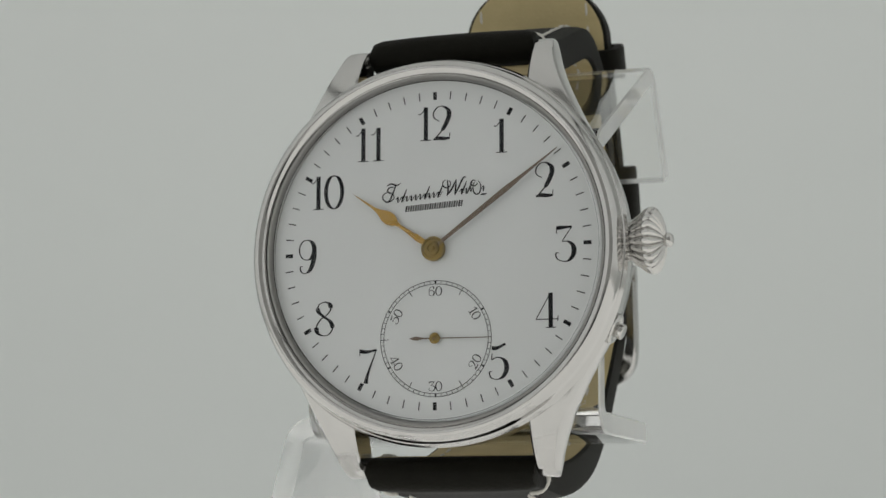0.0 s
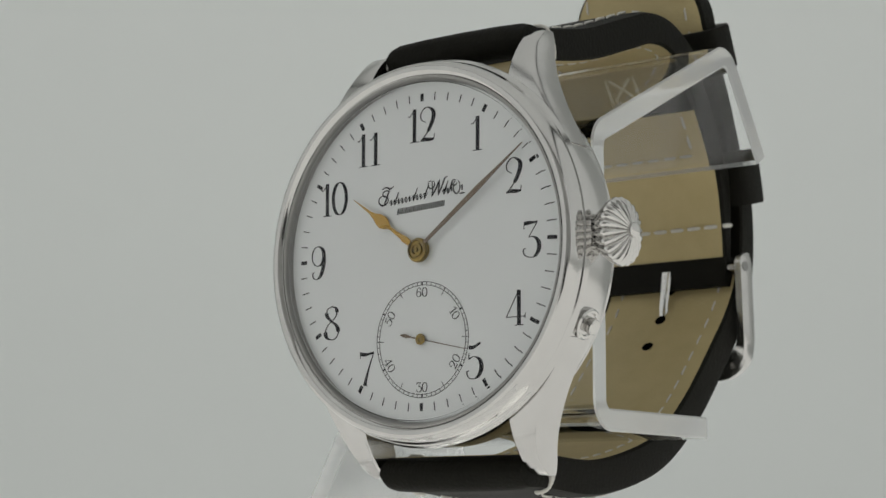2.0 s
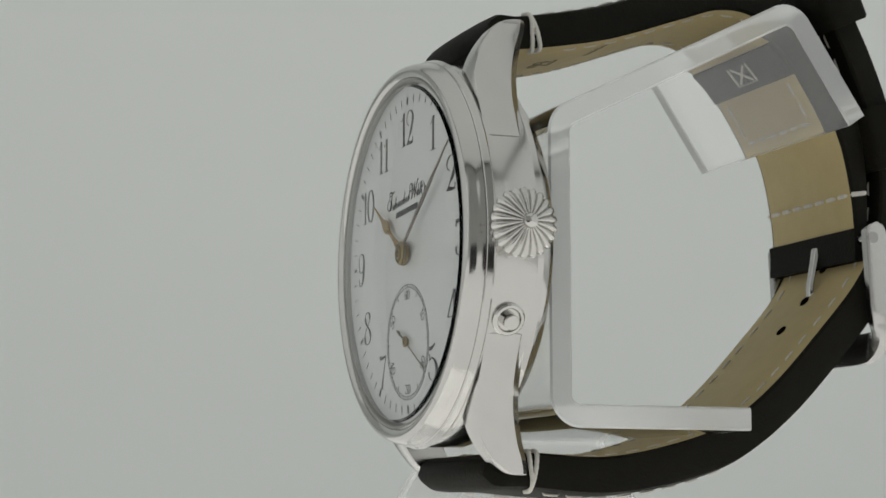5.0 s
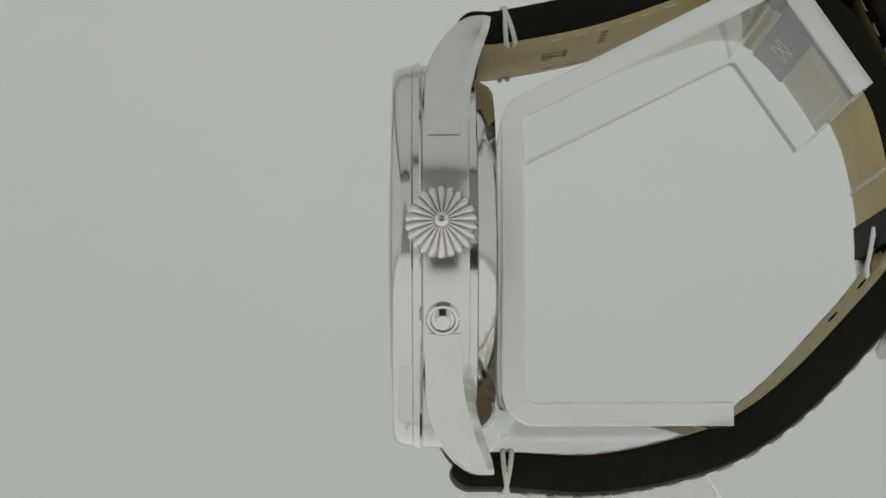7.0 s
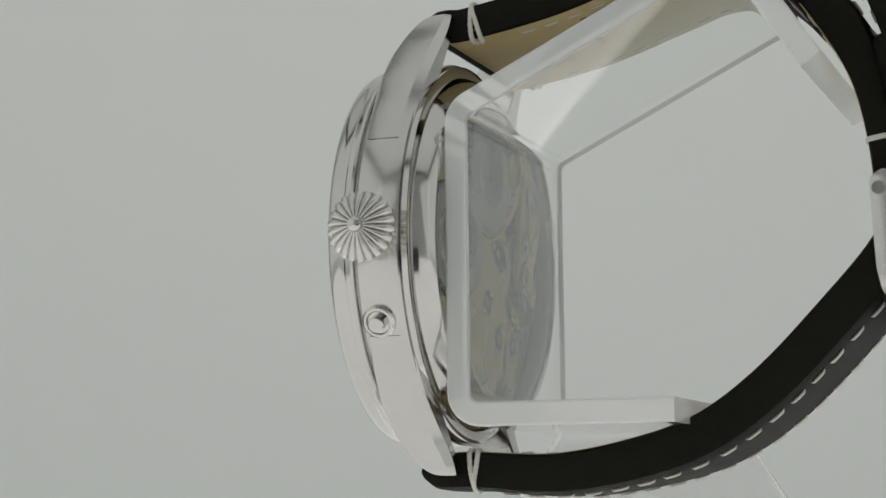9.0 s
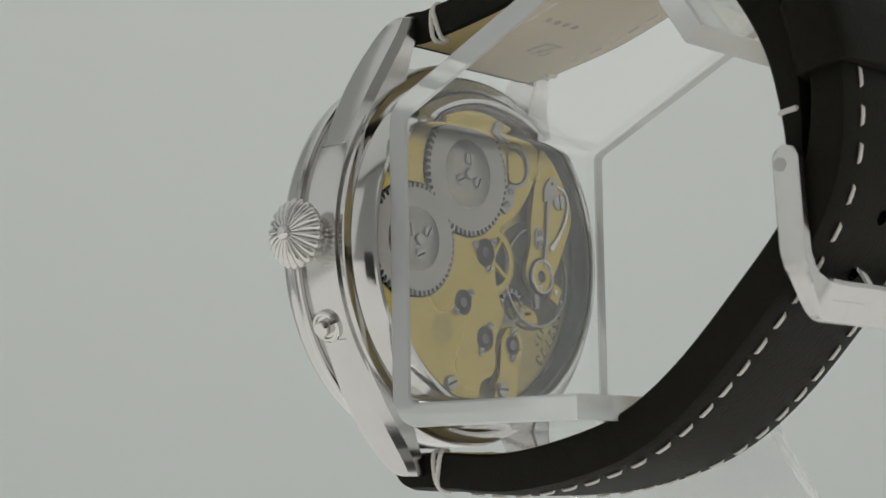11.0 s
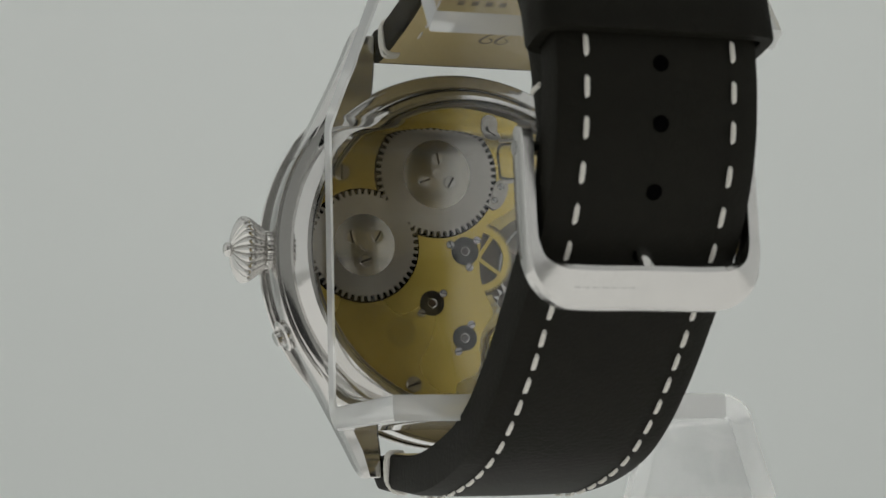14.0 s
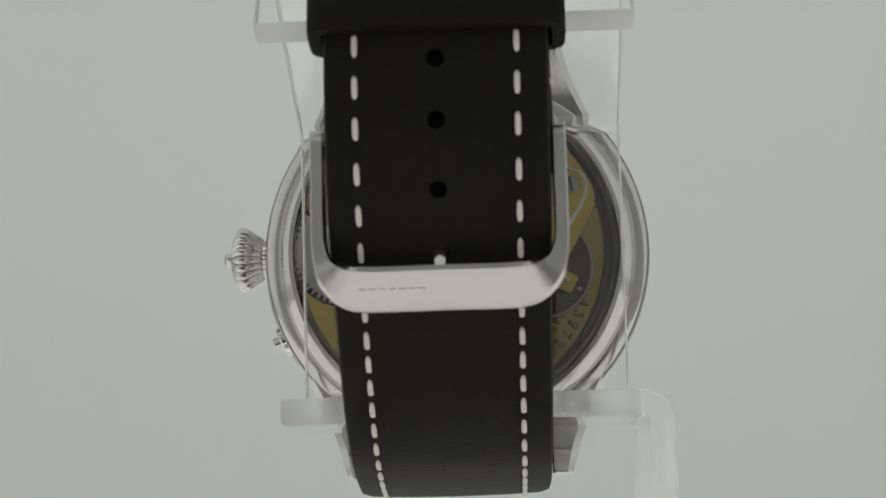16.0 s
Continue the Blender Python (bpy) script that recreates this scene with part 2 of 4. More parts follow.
ADVANCE = {"1": 0.46, "4": 0.68}


def numeral(text, height, z0, z1, thick=0.14, thin=0.024, wide=1.0):
    """A numeral as flat strokes, centred on the origin."""
    bm = bmesh.new()
    width = sum(ADVANCE.get(c, 0.62) for c in text) * wide
    left = -width / 2
    for c in text:
        for kind, pts in DIGITS[c]:
            line = glide(pts, 6)
            n = len(line)
            ws = []
            for i, q in enumerate(line):
                d = (line[min(i + 1, n - 1)] - line[max(i - 1, 0)]).normalized()
                v, s = abs(d.y) ** 1.6, i / max(1, n - 1)
                heavy = {"r": v * (1.0 if q.x > 0.30 else 0.12), "b": v * 0.8, "t": 0.0, "k": 0.85, "k2": 0.75 * (0.45 + 0.55 * math.sin(math.pi * min(1, s + 0.25))), "g": 0.75 * math.sin(math.pi * min(1.0, s * 0.8 + 0.1)),
                         "g2": s**1.5, "s": v * (1.0 if d.x * d.y < 0 else 0.15)}[kind]
                ws.append((thin + (thick - thin) * heavy) * height)
            ribbon(bm, [Vector(((q.x * wide + left) * height, (q.y - 0.5) * height)) for q in line], ws, z0, z1)
        left += ADVANCE.get(c, 0.62) * wide
    return bm


# ---- the tent: floor, walls and ceiling of white cloth, a sweep of paper behind ----
def setting(name, size, at, material, label):
    bm = box(*[s / MM for s in size])
    ob = part(name, bm, material, None, label, smooth=False)
    ob.location = at
    tagged(ob, category="floor" if name == "floor" else "wall", kind="structure")
    return ob


FLOOR_Z = -0.076
# unseen floor; its glow is added for the bright lower reflections
setting("floor", (1.0, 1.24, 0.02), (0, -0.03, FLOOR_Z - 0.01), GLOW, "white floor of the photo tent with added glow")
setting("wall_west", (0.02, 1.2, 0.66), (-0.49, -0.03, 0.254), CLOTH, "white cloth side of the photo tent")
setting("wall_east", (0.02, 1.2, 0.66), (0.49, -0.03, 0.254), CLOTH, "white cloth side of the photo tent")
setting("wall_south", (0.96, 0.02, 0.66), (0, -0.62, 0.254), CLOTH_GREY, "grey cloth front of the photo tent")
setting("ceiling", (1.0, 1.24, 0.02), (0, -0.03, 0.595), CLOTH, "white cloth roof of the photo tent")


def paper_sweep():
    bm = bmesh.new()
    prof = [(0.25, FLOOR_Z + 0.002)] + [(0.38 + 0.16 * math.sin(radians(a)), FLOOR_Z + 0.162 - 0.16 * math.cos(radians(a))) for a in range(0, 91, 6)] + [(0.54, 0.58)]
    rows = [[bm.verts.new((x / MM, y / MM, z / MM)) for y, z in prof] for x in (-0.475, 0.475)]
    for i in range(len(prof) - 1):
        bm.faces.new((rows[0][i], rows[0][i + 1], rows[1][i + 1], rows[1][i]))
    geom = bmesh.ops.extrude_face_region(bm, geom=bm.faces[:])
    bmesh.ops.translate(bm, vec=(0, 1.0, -1.0), verts=[v for v in geom["geom"] if isinstance(v, bmesh.types.BMVert)])
    # the paper's own glow is added to lift the background's brightness
    tagged(part("backdrop", bm, PAPER_GLOW, None, "plain white paper sweep behind the watch, with added glow"), category="backdrop", kind="structure")


paper_sweep()


def mirrored_rods():
    """Unseen black rods on the tent's upper edges, added to mirror as dark bands."""
    for size, at in (((0.014, 1.18, 0.014), (-0.472, -0.03, 0.566)), ((0.014, 1.18, 0.014), (0.472, -0.03, 0.566)), ((0.90, 0.014, 0.014), (0, -0.60, 0.566))):
        ob = part("trim", box(*[q / MM for q in size], 4), BLACK, None, "unseen black rod added to mirror as a dark band")
        ob.location = at
        tagged(ob, category="rod", kind="structure")


mirrored_rods()


def filming_camera():
    """The dark camera that the polished case mirrors."""
    cam_body = new("camera_body")
    cam_body.matrix_world = pose(0, -0.300, FLOOR_Z + 0.034)
    part("housing", box(130, 60, 68, 4), BLACK, cam_body)
    part("grip", box(24, 40, 60, 8), BLACK, cam_body, at=pose(62, 0, -2))
    tagged(cam_body, "black camera standing before the watch, seen in its reflections", "camera")


filming_camera()


# ---- the wristwatch; x to three o'clock, y to twelve, z out of the dial ----
watch = tagged(new("wristwatch"), "steel wristwatch with white enamel dial and stitched black leather strap", "watch")


def build_case():
    case = part("case_middle", lathe([(21.0, -1.62), (23.55, -1.62), (23.65, -1.9), (23.65, -6.8), (23.55, -7.06), (21.0, -7.06)], 160), STEEL_CASE, watch, "brushed steel middle of the case", at=shift(-0.6, 0))
    part("bezel", lathe([(21.2, -0.2), (21.26, 0.7), (21.36, 1.15), (21.44, 1.4), (21.5, 1.42), (21.58, 1.36), (21.7, 1.5), (21.95, 1.7), (22.25, 1.8), (22.55, 1.78), (22.85, 1.6), (23.1, 1.25), (23.3, 0.75), (23.42, 0.25),
                         (23.5, -0.35), (23.55, -0.45), (23.5, -0.55), (23.68, -0.65), (23.95, -1.35), (23.8, -1.58), (21.0, -1.58)], 160), STEEL_SOFT, watch, "stepped polished bezel", at=shift(-0.25, 0))
    part("flange", lathe([(20.86, 0.02), (20.92, 0.2), (21.0, 1.0), (21.08, 1.3), (21.22, 1.44), (21.48, 1.46), (21.4, 1.2), (21.22, 0.6), (21.12, 0.02)], 160), FLANGE, watch, "grey inner ring round the dial")
    glass = part("crystal", lathe([(0, 1.62), (6, 1.59), (12, 1.50), (17, 1.32), (20.6, 1.08), (20.74, 1.3), (20.4, 1.62), (19, 1.84), (15, 2.1), (10, 2.3), (5, 2.42), (0, 2.45)], 128, False), CRYSTAL, watch, "slightly domed clear crystal")
    glass.visible_shadow = False
    part("back_ring", lathe([(20.0, -7.1), (23.2, -7.1), (23.25, -7.95), (23.0, -8.07), (21.9, -8.15), (21.7, -8.6), (21.0, -9.9), (20.4, -10.35), (19.9, -10.38), (19.7, -10.1), (19.5, -9.3), (19.5, -7.4)], 160),
         STEEL_SOFT, watch, "polished screwed ring of the case back", at=shift(-0.6, 0))
    part("inner_back_ring", lathe([(18.8, -7.8), (19.48, -7.8), (19.48, -9.4), (19.2, -9.45), (19.0, -8.9)], 128), RING_DARK, watch, at=shift(-0.6, 0))
    bg = part("back_glass", disc(19.68, -9.75, -10.22, 96), CRYSTAL, watch, "flat clear glass in the case back", at=shift(-0.6, 0))
    bg.visible_shadow = False
    part("dust_seal", lathe([(19.6, -6.9), (20.9, -6.9), (20.9, -1.0), (19.6, -1.0)], 96), GILT_DARK, watch, at=shift(-0.6, 0))
    return case


def smooth_rows(rows, per):
    """Rows of numbers, with smooth steps between them."""
    ends = [rows[0]] + rows + [rows[-1]]
    out = []
    for a, b, c, d in zip(ends, ends[1:], ends[2:], ends[3:]):
        for k in range(per):
            t = k / per
            out.append([0.5 * (2 * q + (r - p) * t + (2 * p - 5 * q + 4 * r - w) * t**2 + (3 * q - p - 3 * r + w) * t**3) for p, q, r, w in zip(a, b, c, d)])
    return out + [list(rows[-1])]


def build_lugs():
    """Four horn-shaped lugs that flow out of the case."""
    for sx in (1, -1):
        for sy in (1, -1):
            bm = bmesh.new()
            rings = []
            # y, inner x, outer x, front z, back z
            rows = [(11.5, 14.8, 20.6, -1.75, -7.05), (13.0, 14.0, 19.74, -1.75, -7.1), (16.0, 12.6, 18.05, -1.8, -7.3), (18.5, 11.4, 16.78, -1.95, -7.65), (20.5, 11.05, 15.82, -2.35, -8.1), (22.5, 11.0, 15.0, -3.1, -8.7),
                    (24.2, 11.0, 14.4, -4.1, -9.3), (25.6, 11.0, 14.0, -5.2, -9.75), (26.6, 11.0, 13.7, -6.3, -9.95), (27.15, 11.05, 13.5, -7.4, -9.98), (27.3, 11.2, 13.35, -8.5, -9.85)]
            for y, xi, xo, zf, zb in smooth_rows(rows, 6):
                xi += 0.3 if sx > 0 else 0.0
                c = min(0.7, (xo - xi) * 0.22)
                sec = [(xi, zb + 0.25), (xi, zf - 0.25), (xi + 0.25, zf), (xo - c, zf), (xo - c * 0.35, zf - c * 0.3), (xo, zf - c), (xo, zb + c * 1.5), (xo - c * 1.3, zb), (xi + 0.25, zb)]
                rings.append([bm.verts.new((sx * x, sy * y, z)) for x, z in sec])
            for a, b in zip(rings, rings[1:]):
                for k in range(9):
                    bm.faces.new((a[k], a[(k + 1) % 9], b[(k + 1) % 9], b[k]))
            bm.faces.new(rings[0])
            bm.faces.new(rings[-1][::-1])
            part("lug", bm, STEEL_CASE, watch, at=shift(-0.4, 0))
    for sy in (1, -1):
        part("spring_bar", lathe([(0, -11.2), (0.6, -11.2), (0.9, -10.6), (0.9, 10.6), (0.6, 11.2), (0, 11.2)], 16, False), SCREW, watch, at=pose(0, sy * 26.0, -8.1) @ pose(0, 0, 0, 0, 90))


def build_crown():
    bm = bmesh.new()
    n, prof = 264, [(0, 24.55), (2.3, 24.6), (2.75, 24.9), (3.2, 25.6), (3.75, 26.3), (4.05, 26.9), (4.08, 27.3), (3.8, 27.75), (3.1, 28.15), (2.1, 28.5), (1.1, 28.72), (0.84, 28.78), (0.9, 29.05), (0.8, 29.35), (0.5, 29.58), (0, 29.66)]
    rings = []
    for r, x in prof:
        if r == 0:
            rings.append([bm.verts.new((x, 0, 0))])
            continue
        ring = []
        for i in range(n):
            a = 2 * math.pi * i / n
            f = r * (1 - (0.10 if 1.0 < r else 0.0) * (1 - abs(math.cos(11 * a)) ** 0.7))
            ring.append(bm.verts.new((x - (0.28 * (1 - abs(math.cos(11 * a)) ** 0.7) if x > 27.5 and r > 1 else 0), f * math.cos(a), f * math.sin(a))))
        rings.append(ring)
    for a, b in zip(rings, rings[1:]):
        for i in range(n):
            j = (i + 1) % n
            if len(a) == 1:
                bm.faces.new((a[0], b[i], b[j]))
            elif len(b) == 1:
                bm.faces.new((a[i], a[j], b[0]))
            else:
                bm.faces.new((a[i], a[j], b[j], b[i]))
    part("crown", bm, STEEL, watch, "fluted onion-shaped steel crown", at=shift(-1.05, 0.45, -3.85))
    bm = bmesh.new()
    n = 96
    rings = [[bm.verts.new((x, (r * (1 - 0.06 * (i % 4 > 1))) * math.cos(2 * math.pi * i / n), (r * (1 - 0.06 * (i % 4 > 1))) * math.sin(2 * math.pi * i / n))) for i in range(n)] for x, r in ((22.6, 2.35), (24.0, 2.35), (24.2, 2.1), (24.35, 1.9))]
    for a, b in zip(rings, rings[1:]):
        for i in range(n):
            bm.faces.new((a[i], a[(i + 1) % n], b[(i + 1) % n], b[i]))
    bm.faces.new(rings[-1])
    bm.faces.new(rings[0][::-1])
    part("crown_tube", bm, STEEL, watch, at=shift(-0.45, 0.45, -3.85))


def build_pusher():
    m = shift(-0.4, 0, -4.0, -24.7) @ pose(23.6, 0, 0, 0, 90)
    collar = part("pusher", lathe([(0, -0.4), (1.95, -0.4), (1.95, 0.35), (1.75, 0.55), (1.45, 0.55), (1.3, 0.3), (0, 0.3)], 40, False), STEEL, watch, "small round push-piece at four o'clock", at=m)
    part("button", disc(0.95, 0.2, 1.45, 32, 0.12), STEEL, collar, at=m)


build_case()
build_lugs()
build_crown()
build_pusher()


# ---- dial ----
def build_dial():
    dial = part("dial", lathe([(0, -0.6), (21.05, -0.6), (21.05, 0.0), (0, 0.0)], 160, False), DIAL_WHITE, watch, "white enamel dial with black numerals")
    sub_c = (0.1, -10.85)
    places = {"12": (0.03, 15.6), "1": (8.35, 13.55), "2": (13.95, 7.85), "3": (16.3, -0.05), "4": (14.1, -7.9), "5": (8.05, -13.85), "7": (-8.35, -13.95),
              "8": (-14.1, -7.95), "9": (-16.5, -0.15), "10": (-14.0, 7.75), "11": (-8.45, 13.45)}
    for text, (x, y) in places.items():
        part("numeral", numeral(text, 4.3, 0.01, 0.05), INK, dial, at=shift(x, y), smooth=False)
    for i in range(60):
        a = 6.0 * i
        big = i % 5 == 0
        bm = box(0.46 if big else 0.125, 0.95 if big else 1.0, 0.04)
        part("hour_mark" if big else "minute_mark", bm, INK, dial, at=shift(0, 0, 0.03, -a) @ shift(0, 19.0 if big else 19.05), smooth=False)
    # maker's script: plain slanted strokes with loops at the tall ones, and a line of short bars below it
    bm = bmesh.new()
    rise = 0.075
    for x0, x1, tall in ((-5.2, 0.7, (-4.3, -1.35, 0.35)), (3.0, 4.5, (3.35, 4.1)), (5.75, 6.15, ())):
        n = int((x1 - x0) / 0.05)
        pts, ws = [], []
        for k in range(n + 1):
            x = x0 + (x1 - x0) * k / n
            a = 2 * math.pi * (x - x0) / 0.58
            y = 0.36 + 0.36 * math.sin(a)
            pts.append(Vector((x + 0.4 * y, 6.35 + rise * x + y)))
            ws.append(0.06 + 0.13 * max(0.0, -math.cos(a)))
        ribbon(bm, pts, ws, 0.01, 0.05)
        for q in tall:
            ribbon(bm, [Vector((q, 6.35 + rise * q)), Vector((q + 0.35, 7.1 + rise * q)), Vector((q + 0.7, 7.95 + rise * q))], [0.13, 0.2, 0.08], 0.012, 0.052)
    # flourished capitals as loops and sweeps
    for cx, cy, rx, ry, a0, a1 in ((-6.0, 6.75, 0.75, 0.6, 60, 390), (-5.55, 7.55, 0.55, 0.4, 150, 420), (1.5, 8.0, 0.5, 0.5, 30, 350), (5.35, 7.35, 0.5, 0.85, 20, 330), (5.0, 7.9, 0.4, 0.35, 90, 400)):
        ribbon(bm, glide(oval(cx, cy, rx, ry, a0, a1, 10), 3), [0.07 + 0.09 * math.sin(math.pi * k / 30) for k in range(31)], 0.014, 0.054)
    for run in ([(-6.2, 8.15), (-5.6, 8.35), (-4.9, 8.15), (-4.4, 8.4)], [(-5.0, 8.2), (-5.4, 7.2), (-5.9, 6.2), (-6.4, 6.1)], [(1.6, 8.5), (1.7, 7.3), (1.55, 6.5)], [(1.55, 6.5), (2.2, 7.4), (2.75, 8.5)],
                [(2.75, 8.5), (2.65, 7.4), (2.55, 6.55)], [(2.55, 6.55), (3.0, 7.4), (3.6, 8.6), (4.0, 8.7)], [(5.8, 6.45), (6.2, 6.48), (6.6, 6.5)]):
        line = glide(run, 6)
        ribbon(bm, line, [0.08 + 0.12 * math.sin(math.pi * k / (len(line) - 1)) for k in range(len(line))], 0.016, 0.056)
    part("maker_mark", bm, INK, dial, "illegible flourished black script", smooth=False)
    bm = bmesh.new()
    for k in range(12):
        x, lean = -3.72 + 0.615 * k, 0.14
        y = 4.78 + 0.055 * (x + 3.7)
        ribbon(bm, [Vector((x, y)), Vector((x + lean, y + 0.74))], [0.2, 0.2], 0.01, 0.05)
        ribbon(bm, [Vector((x + 0.3, y)), Vector((x + 0.3 + lean, y + 0.74))], [0.15, 0.15], 0.012, 0.05)
    part("maker_line", bm, INK, dial, "line of small black bars", smooth=False)
    # small seconds
    sub = part("seconds_dial", lathe([(0, 0.012), (7.0, 0.012), (7.15, 0.03), (7.25, 0.03), (7.35, 0.0), (7.0, -0.1), (0, -0.1)], 96, False), DIAL_WHITE, dial, "sunk small seconds dial", at=shift(*sub_c))
    for r in (6.62, 7.02):
        part("track_ring", lathe([(r - 0.035, 0.02), (r + 0.035, 0.02), (r + 0.035, 0.05), (r - 0.035, 0.05)], 96), INK, sub, at=shift(*sub_c), smooth=False)
    for i in range(60):
        w, l, rr = (0.20, 0.42, 6.82) if i % 10 == 0 else (0.08, 1.05, 6.5) if i % 5 == 0 else (0.06, 0.40, 6.82)
        part("seconds_mark", box(w, l, 0.03), INK, sub, at=shift(*sub_c, 0.035, -6.0 * i) @ shift(0, rr), smooth=False)
    for text, a in (("60", 0), ("10", 60), ("20", 120), ("30", 180), ("40", 240), ("50", 300)):
        r = 5.75
        turn = {"60": 0, "10": -60, "20": 60, "30": 0, "40": -60, "50": 60}[text]
        part("seconds_numeral", numeral(text, 1.15, 0.02, 0.05, 0.13, 0.05, 1.25), INK, sub, at=shift(sub_c[0] + r * math.sin(radians(a)), sub_c[1] + r * math.cos(radians(a)), 0, turn), smooth=False)
    return sub_c


SUB_C = build_dial()


def pointer(name, outline, z0, z1, material, label, at=None):
    bm = prism(outline, z0, z1)
    bmesh.ops.triangulate(bm, faces=[f for f in bm.faces if len(f.verts) > 4])
    return part(name, bm, material, watch, label, smooth=False)


def build_pointers():
    hour = pointer("hour_hand", [(-0.28, 0.8), (-0.42, 2.6), (-0.28, 3.4), (-0.18, 5.2), (-0.3, 5.8), (-0.62, 6.2), (-0.82, 6.9), (-0.7, 7.7), (-0.34, 8.5), (-0.16, 9.4), (-0.03, 12.5),
                                 (0.03, 12.5), (0.16, 9.4), (0.34, 8.5), (0.7, 7.7), (0.82, 6.9), (0.62, 6.2), (0.3, 5.8), (0.18, 5.2), (0.28, 3.4), (0.42, 2.6), (0.28, 0.8)], 0.5, 0.68, GOLD, "gold pear-shaped hour pointer")
    part("hub", lathe([(0, 0.1), (1.25, 0.1), (1.5, 0.4), (1.5, 0.75), (0, 0.75)], 40, False), HUB, hour)
    minute = pointer("minute_hand", [(-0.2, 0.8), (-0.27, 6), (-0.33, 11.5), (-0.2, 14), (-0.03, 19.4), (0.03, 19.4), (0.2, 14), (0.33, 11.5), (0.27, 6), (0.2, 0.8)], 0.85, 1.0, COPPERY, "thin dark gold minute pointer")
    part("hub", lathe([(0, 0.76), (1.25, 0.76), (1.42, 0.85), (1.42, 0.98), (1.18, 1.12), (1.12, 0.95), (0.88, 0.95), (0.84, 1.18), (0.55, 1.26), (0.5, 1.02), (0.28, 1.02), (0.24, 1.28), (0, 1.34)], 48, False), HUB, minute, "stepped gold hub")
    sec = pointer("seconds_hand", [(-0.07, 0), (-0.045, 6.9), (0.045, 6.9), (0.07, 0), (0.1, -1.6), (0.24, -2.2), (0.2, -2.7), (0.03, -3.2), (-0.03, -3.2), (-0.2, -2.7), (-0.24, -2.2), (-0.1, -1.6)], 0.3, 0.4, COPPERY, "hair-thin seconds pointer")
    part("hub", lathe([(0, 0.05), (0.5, 0.05), (0.68, 0.3), (0.68, 0.44), (0.3, 0.5), (0.2, 0.34), (0, 0.34)], 28, False), HUB, sec)
    return hour, minute, sec


HOUR, MINUTE, SECONDS = build_pointers()


# ---- strap: two padded pieces swept along their bend; lines in (z, y) on the lining side ----
LONG_LINE = [(-7.3, -24.7), (-11.8, -24.6), (-21.7, -24.9), (-31.7, -23.0), (-38.5, -20.4), (-45.3, -15.4), (-52.8, -7.8), (-57.5, -2.5), (-60.2, 2.0), (-61.5, 6.5), (-61.8, 12.5), (-60.4, 19.5), (-57.9, 26.5), (-55.6, 31.5), (-53.5, 36.5), (-52.0, 41.5), (-51.0, 47.5)]
SHORT_LINE = [(-8.2, 24.4), (-11.6, 24.5), (-22.5, 26.7), (-32.8, 30.2), (-38.5, 32.0), (-43.5, 31.6), (-48.5, 28.4), (-53.0, 22.5), (-56.2, 16.5), (-57.8, 10.0), (-58.4, 4.4), (-58.4, 0.8)]


NOSE = 2.2


def strap_frames(line, side, per=8):
    """Places along a strap: run, point on the lining and direction. It begins with a round nose about the spring bar."""
    pts = glide(line, per)
    n, out = len(pts), []
    first = (pts[1] - pts[0]).normalized()
    for k in range(10):
        a = math.pi / 2 * (k + 0.4) / 10
        run, h = NOSE * (1 - math.cos(a)), NOSE * math.sin(a)
        out.append((run, Vector((pts[0].x + NOSE - run, pts[0].y + side * (NOSE - h))), first))
    run = NOSE
    for i, q in enumerate(pts):
        d = (pts[min(i + 1, n - 1)] - pts[max(i - 1, 0)]).normalized()
        run += (q - pts[i - 1]).length if i else 0.0
        out.append((run, q, d if i else first))
    return out


def sweep_strap(frames, section, side, skew):
    """section(s, length) gives (x, h) pairs; side: +1 or -1, which way the outside lies."""
    bm = bmesh.new()
    total = frames[-1][0]
    rings = []
    for run, q, d in frames:
        nz, ny = d.y * side, -d.x * side
        ring = []
        for x, h in section(run, total):
            ring.append(bm.verts.new((x + skew * run / total, q.y + ny * h, q.x + nz * h)))
        rings.append(ring)
    m = len(rings[0])
    for a, b in zip(rings, rings[1:]):
        for k in range(m):
            bm.faces.new((a[k], a[(k + 1) % m], b[(k + 1) % m], b[k]))
    bm.faces.new(rings[0])
    bm.faces.new(rings[-1][::-1])
    return bm


def strap_width(run, total, taper, tip):
    w = 21.7 - taper * min(1.0, run / 60.0)
    if tip and total - run < 9.0:
        w *= math.sqrt(max(0.02, 1 - ((9.0 - (total - run)) / 9.3) ** 2))
    return w


